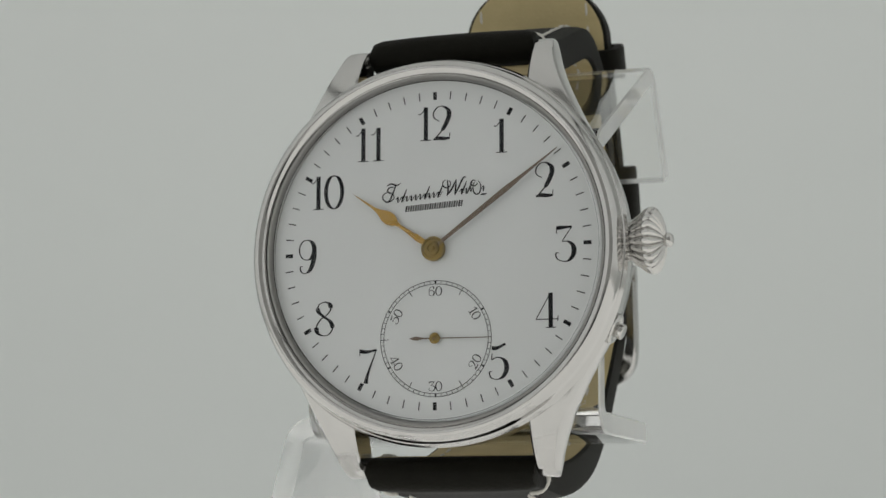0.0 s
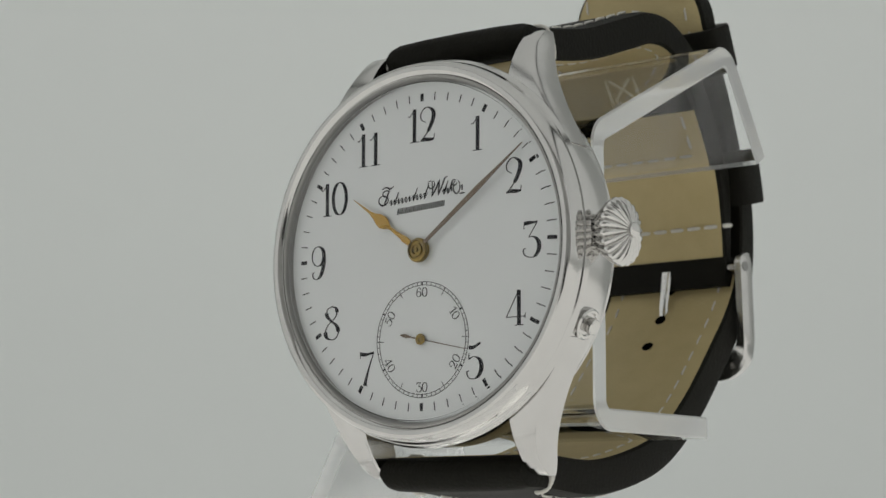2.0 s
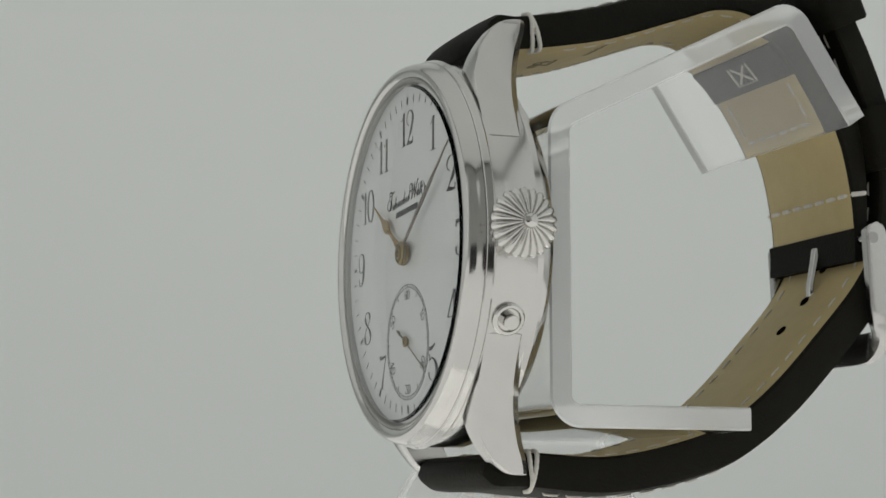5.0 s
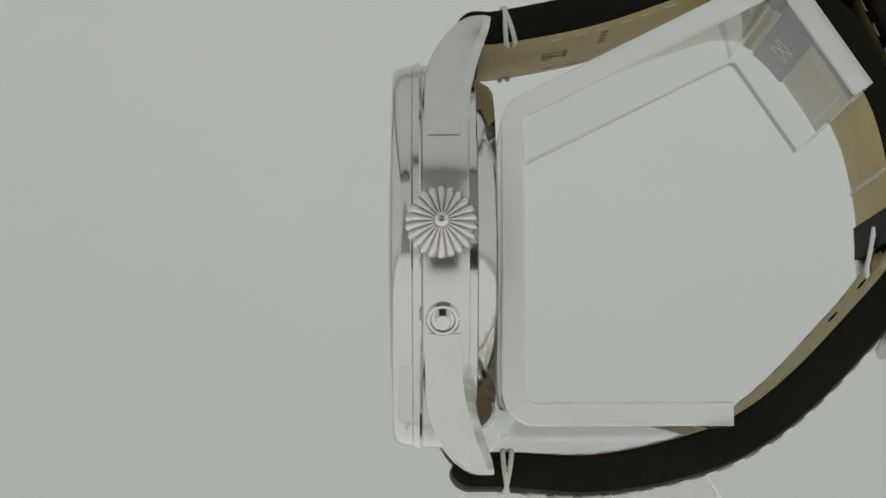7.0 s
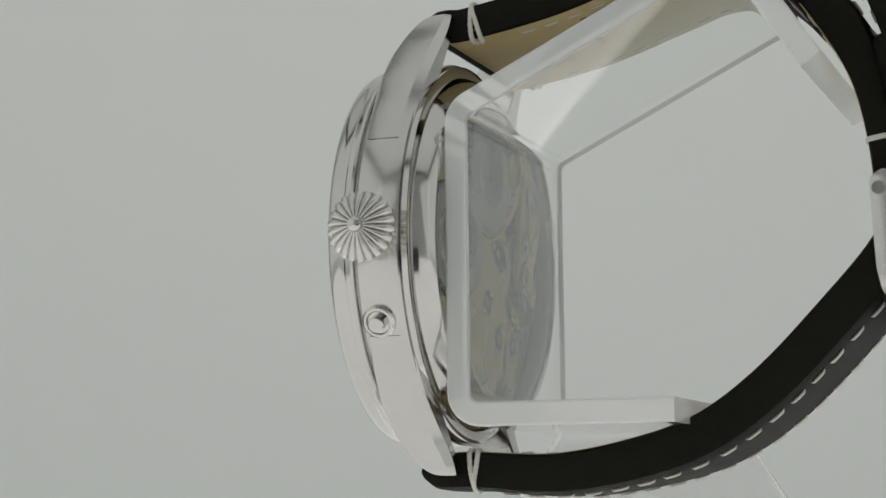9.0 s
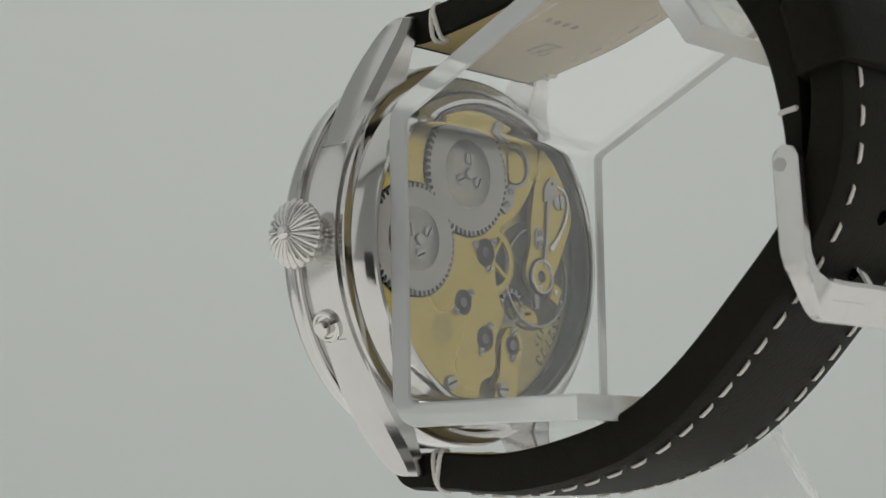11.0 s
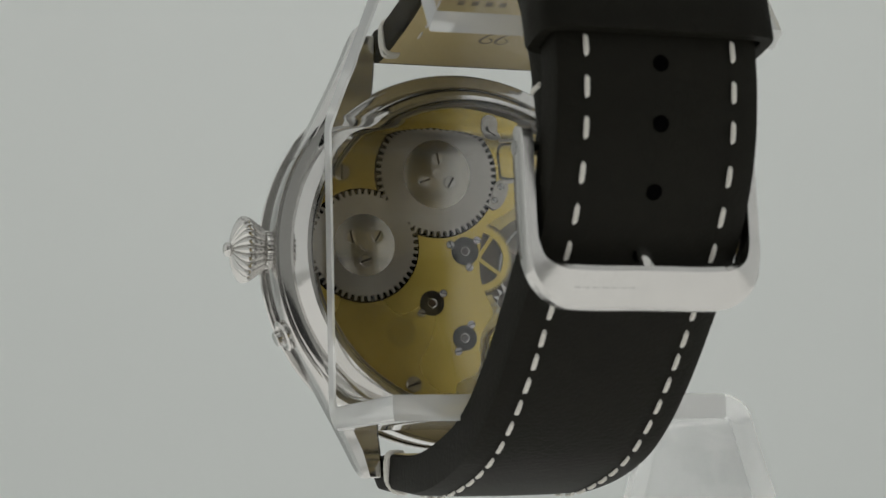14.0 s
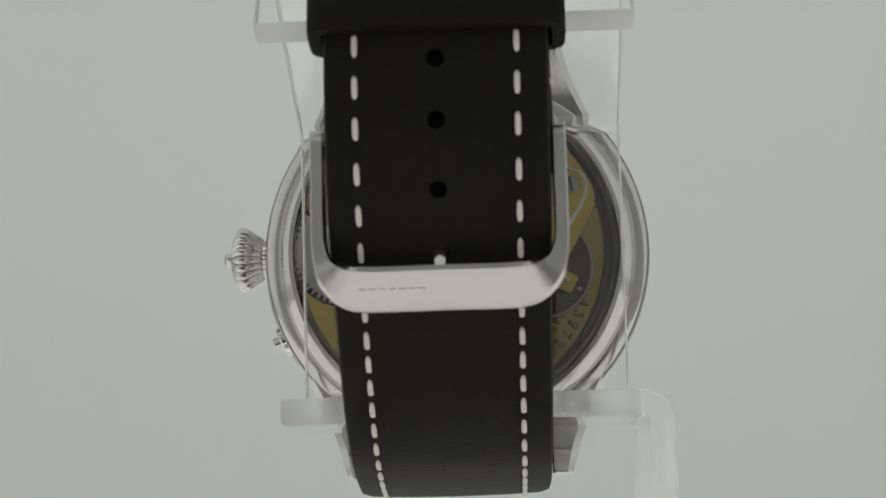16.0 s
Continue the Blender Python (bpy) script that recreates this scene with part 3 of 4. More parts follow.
def make_strap(name, line, side, thick, taper, tip, label):
    frames = strap_frames(line, side)

    def leather(run, total):
        w, t = strap_width(run, total, taper, tip), thick(run, total)
        e = min(0.9, t * 0.3)
        g = min(0.3, t * 0.2)
        pts = [(-w / 2 + g, 0.0), (-w / 2, g), (-w / 2, t - e - g), (-w / 2 + 0.25, t - e * 0.55), (-w / 2 + 1.3, t - e * 0.2), (-w / 4, t), (0, t + 0.05), (w / 4, t), (w / 2 - 1.3, t - e * 0.2), (w / 2 - 0.25, t - e * 0.55), (w / 2, t - e - g), (w / 2, g), (w / 2 - g, 0.0)]
        return pts

    def lining(run, total):
        tuck = min(1.0, max(0.0, min(run - 66.0, 99.0 - run) / 3.0)) if tip else 0.0
        w = max(0.4, strap_width(run, total, taper, tip) - 0.9 - 7.0 * tuck)
        return [(-w / 2, 0.02), (-w / 2 + 0.2, -0.10), (w / 2 - 0.2, -0.10), (w / 2, 0.02), (w / 2, 0.1), (-w / 2, 0.1)]

    strap = part(name, sweep_strap(frames, leather, side, -1.75), LEATHER, watch, label)
    part("lining", sweep_strap([f for f in frames if f[0] > 2.6], lining, side, -1.75), LINING, strap, "beige leather lining")
    return strap, frames


def on_strap(frames, side, run, x, h, skew=-1.75):
    """The pose of a stitch on a strap: its length runs along the strap, its z out of it."""
    total = frames[-1][0]
    for (r0, q0, d0), (r1, q1, d1) in zip(frames, frames[1:]):
        if r0 <= run <= r1:
            k = (run - r0) / (r1 - r0)
            q, d = q0.lerp(q1, k), d0.lerp(d1, k).normalized()
            break
    nz, ny = d.y * side, -d.x * side
    along, out = Vector((0, d.y, d.x)), Vector((0, ny, nz))
    m = Matrix((along.cross(out), along, out)).transposed().to_4x4()
    m.translation = Vector((x + skew * run / total, q.y + ny * h, q.x + nz * h)) * MM
    return m


def stitch_mesh(length=2.2, w=0.58, h=0.32):
    bm = bmesh.new()
    rings = []
    for y, f in ((-0.5, 0.35), (-0.38, 0.9), (0.0, 1.0), (0.38, 0.9), (0.5, 0.35)):
        rings.append([bm.verts.new((w / 2 * f * math.cos(a), y * length, h * (f - 0.55) + h * 0.6 * f * math.sin(a))) for a in [k * math.pi / 3 for k in range(6)]])
    for a, b in zip(rings, rings[1:]):
        for k in range(6):
            bm.faces.new((a[k], a[(k + 1) % 6], b[(k + 1) % 6], b[k]))
    bm.faces.new(rings[0])
    bm.faces.new(rings[-1][::-1])
    return bm


def thread_loop(t, sx, sway, r=0.3, half=10.85):
    """Twisted thread laid round the edge of a strap that is t thick."""
    bm = bmesh.new()
    rings = []
    line = glide([(half - 1.9, -0.15), (half - 0.5, -0.2), (half + 0.05, 0.5), (half + 0.18, t * 0.5), (half + 0.02, t - 1.1), (half - 0.8, t - 0.2), (half - 2.2, t + 0.02)], 6)
    n = len(line)
    for i, q in enumerate(line):
        d = (line[min(i + 1, n - 1)] - line[max(i - 1, 0)]).normalized()
        fat = r * (1 + 0.14 * math.sin(2.4 * i)) * (0.5 if i in (0, n - 1) else 1.0)
        y = sway * math.sin(math.pi * 2 * i / n)
        rings.append([bm.verts.new((sx * (q.x - d.y * fat * math.cos(a)), y + fat * math.sin(a), q.y + d.x * fat * math.cos(a))) for a in [k * math.pi / 4 for k in range(8)]])
    for a, b in zip(rings, rings[1:]):
        for k in range(8):
            bm.faces.new((a[k], a[(k + 1) % 8], b[(k + 1) % 8], b[k]))
    bm.faces.new(rings[0])
    bm.faces.new(rings[-1][::-1])
    return bm


def long_thick(run, total):
    nose = math.sqrt(1 - (1 - min(1.0, run / NOSE)) ** 2)
    return nose * (4.3 + 0.8 * min(1.0, run / 25.0) - 1.0 * min(1.0, max(0.0, run - 55.0) / 25.0))


def short_thick(run, total):
    nose = math.sqrt(1 - (1 - min(1.0, run / NOSE)) ** 2)
    return nose * (4.4 + 0.3 * min(1.0, run / 25.0) - 2.7 * min(1.0, max(0.0, run - 54.0) / 18.0))


def build_straps():
    long_strap, lf = make_strap("long_strap", LONG_LINE, -1, long_thick, 0.2, True, "padded black leather strap piece with white stitching and punched holes")
    short_strap, sf = make_strap("short_strap", SHORT_LINE, 1, short_thick, 0.6, False, "padded black leather strap piece ending at the buckle")
    seed = part("stitch", stitch_mesh(), THREAD, long_strap)
    first = True
    for strap, frames, side, thick, end in ((long_strap, lf, -1, long_thick, 6.0), (short_strap, sf, 1, short_thick, 6.0)):
        total = frames[-1][0]
        run = 10.4
        while run < total - end:
            w = strap_width(run, total, 0.3, False)
            for sx in (-1, 1):
                m = on_strap(frames, side, run, sx * (w / 2 - 3.0), thick(run, total) - 0.02)
                if first:
                    seed.matrix_basis, first = m, False
                else:
                    again(seed, m, strap)
                if strap is long_strap or run < 38:
                    again(seed, on_strap(frames, side, run + 1.9, sx * (w / 2 - 2.6), -0.12) @ pose(0, 0, 0, 0, 180) @ Matrix.Diagonal((0.6, 0.85, 0.6, 1)), strap)
            run += 2.95 if run < 48 else 3.4
        # thread wraps beside the lugs
        for k in range(2):
            for sx in (-1, 1):
                t = thick(7.0, total)
                ob = part("thread_wrap", thread_loop(t, sx, 0.25 if k else -0.25), THREAD, strap, "white thread wound round the strap's edge")
                ob.matrix_basis = on_strap(frames, side, 6.2 + 0.55 * k, 0, 0)
    # holes of the long piece
    # nothing is cut: a black disc on the leather paints the hole's shade
    hole = part("hole", lathe([(0, -0.3), (0.68, -0.3), (0.84, 0.0), (0.77, 0.05), (0.68, 0.0), (0.64, -0.04), (0, -0.04)], 20, False), HOLE_SHADE, long_strap, "black disc painted as the shade in a punched hole")
    put = False
    for y_in, h_side in ((-7.9, 0), (-3.5, 1), (0.8, 1), (5.6, 1), (11.0, 1)):
        r = min(lf, key=lambda f: abs(f[1].y - y_in))[0]
        for h, flip in ((long_thick(r, 0) + 0.10, 0), (-0.17, 180)):
            if h_side == 0 and flip == 0:
                continue
            m = on_strap(lf, -1, r, 0, h) @ pose(0, 0, 0, flip)
            if not put:
                hole.matrix_basis, put = m, True
            else:
                again(hole, m, long_strap)
    # stamped marks on the lining of the short piece
    stamp = part("size_stamp", numeral("22", 3.2, 0.0, 0.05, 0.11, 0.05), STAMP, short_strap, "stamped size number", smooth=False)
    stamp.matrix_basis = on_strap(sf, 1, 12.6, -1.0, -0.12) @ pose(0, 0, 0, 0, 180) @ pose(0, 0, 0, 0, 0, 180)
    bm = bmesh.new()
    for k in range(4):
        ribbon(bm, [Vector((-3 + 1.7 * k, 0)), Vector((-2.2 + 1.7 * k, 0))], [0.9, 0.9], 0, 0.05)
    mark = part("stamped_line", bm, STAMP, short_strap, "unreadable stamped mark", smooth=False)
    mark.matrix_basis = on_strap(sf, 1, 18.6, 3.0, -0.12) @ pose(0, 0, 0, 0, 180)
    bm = bmesh.new()
    sq = [(-2.3, -1.7), (-2.3, 1.7), (2.3, 1.7), (2.3, -1.7), (-2.3, -1.7)]
    for a, b in zip(sq, sq[1:]):
        ribbon(bm, [Vector(a), Vector(b)], [0.45, 0.45], 0, 0.05)
    ribbon(bm, [Vector((-1.7, -1.3)), Vector((1.7, 1.3))], [0.4, 0.4], 0, 0.05)
    ribbon(bm, [Vector((-1.7, 1.3)), Vector((1.7, -1.3))], [0.4, 0.4], 0.001, 0.051)
    patch_frames = [f for f in sf if 42.4 < f[0] < 48.9]

    def patch_section(run, whole):
        return [(-10.3, -0.14), (-10.1, -0.42), (10.1, -0.42), (10.3, -0.14), (10.3, 0.0), (-10.3, 0.0)]

    band = sweep_strap([(r - patch_frames[0][0], q, d) for r, q, d in patch_frames], patch_section, 1, 0.0)
    part("lining_patch", band, LEATHER, short_strap, "black leather patch across the lining", at=shift(-1.75 * 45.6 / sf[-1][0], 0))
    for run in (50.2, 53.2):
        for sx in (-1, 1):
            again(seed, on_strap(sf, 1, run, sx * 7.9, -0.12) @ pose(0, 0, 0, 0, 180) @ Matrix.Diagonal((0.7, 0.9, 0.6, 1)), short_strap)
    for k in range(6):
        again(seed, on_strap(sf, 1, 55.2, -6.75 + 2.7 * k, -0.12) @ pose(0, 0, 0, 0, 180) @ pose(0, 0, 0, 0, 0, 90) @ Matrix.Diagonal((0.7, 0.9, 0.6, 1)), short_strap)
    emblem = part("stamped_emblem", bm, THREAD, short_strap, "stamped cross in a pale frame", smooth=False)
    emblem.matrix_basis = on_strap(sf, 1, 45.7, 0.2, -0.43) @ pose(0, 0, 0, 0, 180)
    total = sf[-1][0]
    tail = [f for f in sf if f[0] > total - 4.8]

    def fold(run, whole):
        return [(-10.7, -0.25), (10.7, -0.25), (10.75, 0.6), (10.7, 2.1), (-10.7, 2.1), (-10.75, 0.6)]

    bm = sweep_strap([(r - tail[0][0], q, d) for r, q, d in tail], fold, 1, 0.0)
    part("buckle_fold", bm, LEATHER, short_strap, "leather fold round the buckle pin", at=shift(-1.85, 0))
    for k in range(7):
        again(seed, on_strap(sf, 1, total - 8.6, -8.4 + 2.8 * k, -0.12) @ pose(0, 0, 0, 0, 180) @ pose(0, 0, 0, 0, 0, 90), short_strap)
    for sx in (-1, 1):
        ob = part("thread_wrap", box(0.5, 0.6, 2.5, 0.18), THREAD, short_strap, "white thread wound round the strap's edge")
        ob.matrix_basis = on_strap(sf, 1, total - 8.6, sx * 10.5, 1.0)
    return lf, sf


LF, SF = build_straps()


def keeper(run, width, clear_h, low, name="strap_keeper"):
    """A leather loop round both strap layers at a place along the long piece."""
    bm = bmesh.new()
    hw, mid, deep = 11.1, (clear_h + low) / 2, (clear_h - low) / 2

    def loop(a, b, power):
        ring = []
        for k in range(28):
            c, q = math.cos(2 * math.pi * k / 28), math.sin(2 * math.pi * k / 28)
            ring.append((math.copysign(abs(c) ** power, c) * a, mid + math.copysign(abs(q) ** power, q) * b))
        return ring

    outer, inner = loop(hw + 1.3, deep + 1.3, 0.32), loop(hw, deep, 0.2)
    n = len(outer)
    rows = []
    for y, f in ((-width / 2, 0.25), (-width / 2 + 0.35, 0.0), (width / 2 - 0.35, 0.0), (width / 2, 0.25)):
        o = [bm.verts.new((x * (1 - f * 0.03), y, h - f * (0.8 if h > 0 else -0.8))) for x, h in outer]
        i = [bm.verts.new((x, y, h)) for x, h in inner]
        rows.append((o, i))
    for (oa, ia), (ob_, ib) in zip(rows, rows[1:]):
        for k in range(n):
            j = (k + 1) % n
            bm.faces.new((oa[k], oa[j], ob_[j], ob_[k]))
            bm.faces.new((ia[k], ib[k], ib[j], ia[j]))
    for o, i in (rows[0], rows[-1]):
        for k in range(n):
            j = (k + 1) % n
            bm.faces.new((o[k], i[k], i[j], o[j]))
    ob = part(name, bm, LEATHER, watch, "black leather strap keeper")
    ob.matrix_basis = on_strap(LF, -1, run, 0, 0)
    return ob


def run_at(frames, y):
    return min(frames, key=lambda f: abs(f[1].y - y) if f[1].x < -40 else 99)[0]


keeper(run_at(LF, 17.0), 8.3, 4.2, -0.3)
keeper(run_at(LF, 33.8), 6.4, 4.2, -0.3)


def build_buckle():
    """A steel frame round the strap, its pin, and the tongue through a hole."""
    bm = bmesh.new()
    # one side arm, the flat bar, the other arm, as one swept section
    half = [(11.7, 5.5), (11.74, 4.9), (11.75, 4.2), (11.75, 1.0), (11.75, -4.0), (11.6, -6.5), (10.9, -8.5), (9.3, -9.9), (7.0, -10.4), (0, -10.4)]
    path = glide(half + [(-x, y) for x, y in half[-2::-1]], 12)
    n = len(path)
    rings = []
    for i, q in enumerate(path):
        d = (path[min(i + 1, n - 1)] - path[max(i - 1, 0)]).normalized()
        s = Vector((-d.y, d.x))
        bar = abs(d.x) ** 1.5
        u = min(1.0, (path[0 if i < n / 2 else n - 1] - q).length / 1.55)
        tip = max(0.12, math.sqrt(1 - (1 - u) ** 2))
        w, t = 1.4 + 2.8 * bar, (3.1 - 1.5 * bar) * tip
        z = -59.7 - 0.9 * bar - 0.05 * (5 - q.y)
        rings.append([bm.verts.new((q.x + s.x * w * a, q.y + s.y * w * a, z - t * b + bar * 0.35 * (q.y + s.y * w * a + 10.4) * -1.0)) for a, b in ((-0.5, -0.35), (-0.35, -0.5), (0.35, -0.5), (0.5, -0.35), (0.5, 0.3), (0.38, 0.5), (-0.38, 0.5), (-0.5, 0.3))])
    for a, b in zip(rings, rings[1:]):
        for k in range(8):
            bm.faces.new((a[k], a[(k + 1) % 8], b[(k + 1) % 8], b[k]))
    bm.faces.new(rings[0])
    bm.faces.new(rings[-1][::-1])
    off = shift(-0.9, 0)
    buckle = part("buckle", bm, STEEL_SATIN, watch, "broad brushed steel buckle frame", at=off)
    part("pin", disc(0.75, -12.5, 12.5, 16), SCREW, buckle, at=off @ pose(0, 3.5, -59.2) @ pose(0, 0, 0, 0, 90))
    bm = bmesh.new()
    rings = []
    for y, z, w, t in ((3.5, -58.4, 1.6, 1.0), (1.0, -57.9, 1.5, 0.9), (-1.6, -57.3, 1.4, 0.9), (-3.0, -57.3, 1.4, 0.9), (-4.8, -59.4, 1.5, 1.0), (-6.9, -61.3, 1.6, 1.0), (-8.4, -62.1, 1.4, 0.9), (-9.4, -62.0, 0.7, 0.5)):
        rings.append([bm.verts.new((w / 2 * math.cos(a), y, z + t / 2 * math.sin(a))) for a in [k * math.pi / 4 for k in range(8)]])
    for a, b in zip(rings, rings[1:]):
        for k in range(8):
            bm.faces.new((a[k], a[(k + 1) % 8], b[(k + 1) % 8], b[k]))
    bm.faces.new(rings[0])
    bm.faces.new(rings[-1][::-1])
    part("tongue", bm, STEEL, buckle, at=off)
    bm = bmesh.new()
    for k in range(7):
        ribbon(bm, [Vector((7.8 - 0.95 * k, -10.3)), Vector((7.15 - 0.95 * k, -10.3))], [0.34, 0.34], -62.10, -62.18)
    part("engraving", bm, STEEL_SATIN, buckle, "worn unreadable engraving", smooth=False, at=off)


build_buckle()


# ---- the movement behind the back glass; its top faces -z ----
def toothed_ring(r, inner, teeth, depth, z0, z1):
    """A toothed rim with an open middle."""
    bm = bmesh.new()
    rows = []
    for i in range(teeth):
        for k, rr in ((0.0, r - depth), (0.25, r - depth), (0.38, r), (0.62, r), (0.75, r - depth)):
            a = 2 * math.pi * (i + k) / teeth
            c, q = math.cos(a), math.sin(a)
            rows.append([bm.verts.new((rr * c, rr * q, z0)), bm.verts.new((rr * c, rr * q, z1)), bm.verts.new((inner * c, inner * q, z1)), bm.verts.new((inner * c, inner * q, z0))])
    n = len(rows)
    for i in range(n):
        a, b = rows[i], rows[(i + 1) % n]
        for k in range(4):
            bm.faces.new((a[k], a[(k + 1) % 4], b[(k + 1) % 4], b[k]))
    return bm


def plate(outline, z0, z1, bev=0.14):
    """A flat plate with a polished chamfer round its upper rim."""
    bm = prism(outline, z0, z1)
    rim = [e for e in bm.edges if all(abs(v.co.z - z1) < 1e-6 for v in e.verts)]
    bmesh.ops.bevel(bm, geom=rim, offset=bev, segments=1, affect="EDGES")
    bmesh.ops.triangulate(bm, faces=[f for f in bm.faces if len(f.verts) > 4])
    return bm


def loop_line(points, per=5):
    return [(q.x, q.y) for q in glide(points + [points[0]], per)][:-1]


def screw(parent, x, y, z, r, turn, material=None, name="screw"):
    bm = lathe([(0, z + 0.2), (r, z + 0.2), (r, z - 0.2), (r - 0.1, z - 0.3), (0, z - 0.3)], 24, False)
    head = part(name, bm, material or SCREW, parent, at=shift(x, y))
    # the slot is uncut: a dark strip on the head paints its shade
    part("slot", box(r * 1.75, r * 0.28, 0.02), DARK, head, at=shift(x, y, z - 0.31, turn), smooth=False)
    return head


def build_movement():
    mv = part("movement", lathe([(0, -5.0), (19.2, -5.0), (19.2, -7.6), (19.0, -7.75), (0, -7.75)], 128, False), GILT_DARK, watch, "gilt hand-wound movement seen through the back")
    mv.location = (0.5 * MM, 0.1 * MM, 0)
    top = -9.0
    plate_line = [(19.0, 0), (18.2, 5.5), (16.5, 9.6), (13.5, 13.5), (9.5, 16.5), (4.0, 18.5), (-1.0, 18.9), (-6.5, 17.8), (-9.8, 16.2), (-11.2, 14.0), (-10.9, 11.0), (-9.2, 7.8), (-6.6, 5.0), (-4.2, 3.6),
                  (-2.9, 2.2), (-2.35, -0.8), (-2.5, -4.0), (-3.5, -6.6), (-3.9, -7.9), (-2.6, -9.6), (-2.0, -12.2), (-2.2, -14.0), (-1.2, -15.4), (1.0, -16.2), (1.6, -18.8), (5.5, -18.1), (10.5, -15.8), (14.8, -11.9), (17.8, -6.7)]
    line = [(q.x, q.y) for q in glide(plate_line + [plate_line[0]], 4)][:-1]
    bm = plate(line, -7.8, top)
    part("bridge", bm, GILT, mv, "gilt three-quarter bridge", smooth=False)
    small = [(q.x, q.y) for q in glide([(-3.4, -10.6), (-4.9, -9.1), (-6.8, -9.6), (-7.3, -11.9), (-6.6, -14.0), (-5.8, -17.9), (-2.4, -18.6), (-2.0, -16.6), (-2.9, -14.6), (-3.4, -10.6)], 5)][:-1]
    bm = plate(small, -7.8, top)
    part("escape_bridge", bm, GILT, mv, smooth=False)
    cock = [(q.x, q.y) for q in glide([(-11.9, 14.2), (-14.6, 12.3), (-16.9, 9.2), (-18.2, 6.0), (-16.5, 1.9), (-14.4, -1.8), (-12.9, -4.2), (-11.0, -4.8), (-9.2, -3.6), (-8.5, -1.6), (-9.6, 2.0), (-9.7, 4.7), (-10.8, 10.0), (-11.9, 14.2)], 5)][:-1]
    bm = plate(cock, -8.3, top)
    part("balance_cock", bm, GILT, mv, smooth=False)
    # winding wheels
    for x, y, r, teeth, a0, first in ((3.0, 9.1, 7.6, 56, 0, 92), (12.3, 0.3, 6.75, 50, 3, 28)):
        w = toothed_ring(r, 0.4, teeth, 0.62, top - 0.05, top - 0.45)
        wheel = part("winding_wheel", w, STEEL_WHEEL, mv, "toothed steel winding wheel", smooth=False, at=shift(x, y, 0, a0))
        part("wheel_face", lathe([(0, top - 0.44), (r * 0.56, top - 0.44), (r * 0.54, top - 0.50), (0, top - 0.50)], 64, False), SNAILED, wheel, "snailed centre of the wheel", at=shift(x, y))
        part("wheel_square", box(1.25, 1.25, 0.5, 0.1), SCREW, wheel, at=shift(x, y, top - 0.65, 45))
        for k in range(3):
            b = radians(first + 120 * k)
            screw(wheel, x + 1.9 * math.cos(b), y + 1.9 * math.sin(b), top - 0.47, 0.78, 40 * k + 80)
        # ring on the bridge's surface, its black painted as shade between the teeth
        part("shadow_gap", lathe([(r - 1.0, top - 0.005), (r + 0.2, top - 0.005), (r + 0.2, top - 0.02), (r - 1.0, top - 0.02)], 64), HOLE_SHADE, wheel, "flat black ring painted as the shaded gap round the wheel", at=shift(x, y))
    # jewel settings with their pairs of screws
    for x, y, r, turns in ((-0.5, -0.2, 1.75, (22, 139, 256)), (3.85, -6.6, 1.55, (140, 318)), (-0.2, -10.8, 1.55, (118, 298)), (-5.5, -11.35, 1.3, (92, 272))):
        j = part("jewel_setting", lathe([(0, top + 0.1), (r, top + 0.1), (r, top - 0.06), (r * 0.8, top - 0.1), (r * 0.55, top - 0.02), (0, top - 0.02)], 32, False), DARK, mv, "dark polished jewel setting", at=shift(x, y))
        part("jewel", lathe([(0, top), (0.45, top), (0.45, top - 0.1), (0.2, top - 0.14), (0, top - 0.1)], 20, False), RUBY, j, at=shift(x, y))
        part("jewel_rim", lathe([(0.45, top - 0.02), (0.58, top - 0.02), (0.58, top - 0.12), (0.45, top - 0.14)], 24), SCREW, j, at=shift(x, y))
        for a in turns:
            screw(j, x + (r + 0.3) * math.cos(radians(a)), y + (r + 0.3) * math.sin(radians(a)), top - 0.02, 0.5, a + 50)
    for x, y, r, a in ((14.9, 9.1, 1.0, 90), (6.4, -16.4, 0.95, -20), (-3.3, -16.9, 0.95, 0), (-15.3, 7.5, 1.05, 80)):
        screw(mv, x, y, top - 0.05, r, a)
    # centre wheel, its spokes, and the balance
    train = part("train_wheel", toothed_ring(4.35, 3.25, 60, 0.36, -8.35, -8.65), GILT, mv, "fine-toothed brass wheel", smooth=False, at=shift(-2.3, -1.0))
    for k in range(2):
        part("spoke", box(7.2, 0.45, 0.25), GILT, train, at=shift(-2.3, -1.0, -8.5, 35 + 90 * k), smooth=False)
    bal = part("balance_wheel", lathe([(6.02, -7.95), (6.4, -7.95), (6.4, -8.4), (6.3, -8.5), (6.12, -8.5), (6.02, -8.4)], 96), SCREW, mv, "thin bright balance rim", at=shift(-11.4, -2.4))
    for k in range(1):
        part("spoke", box(11.2, 0.4, 0.25), COPPERY, bal, at=shift(-11.4, -2.6, -8.1, 30 + 90 * k), smooth=False)
    # flat disc on the plate, its dark colour painted as the recess's shade
    part("balance_well_shade", lathe([(0, -7.77), (6.9, -7.77), (6.9, -7.8), (0, -7.8)], 48, False), WELL_SHADE, mv, "flat dark disc painted as shade under the balance", at=shift(-10.4, -2.3))
    ring = part("regulator_ring", lathe([(1.85, top - 0.05), (2.2, top - 0.05), (2.2, top - 0.35), (2.1, top - 0.45), (1.95, top - 0.45), (1.85, top - 0.3)], 48), STEEL, mv, "polished regulator ring", at=shift(-11.4, -2.4))
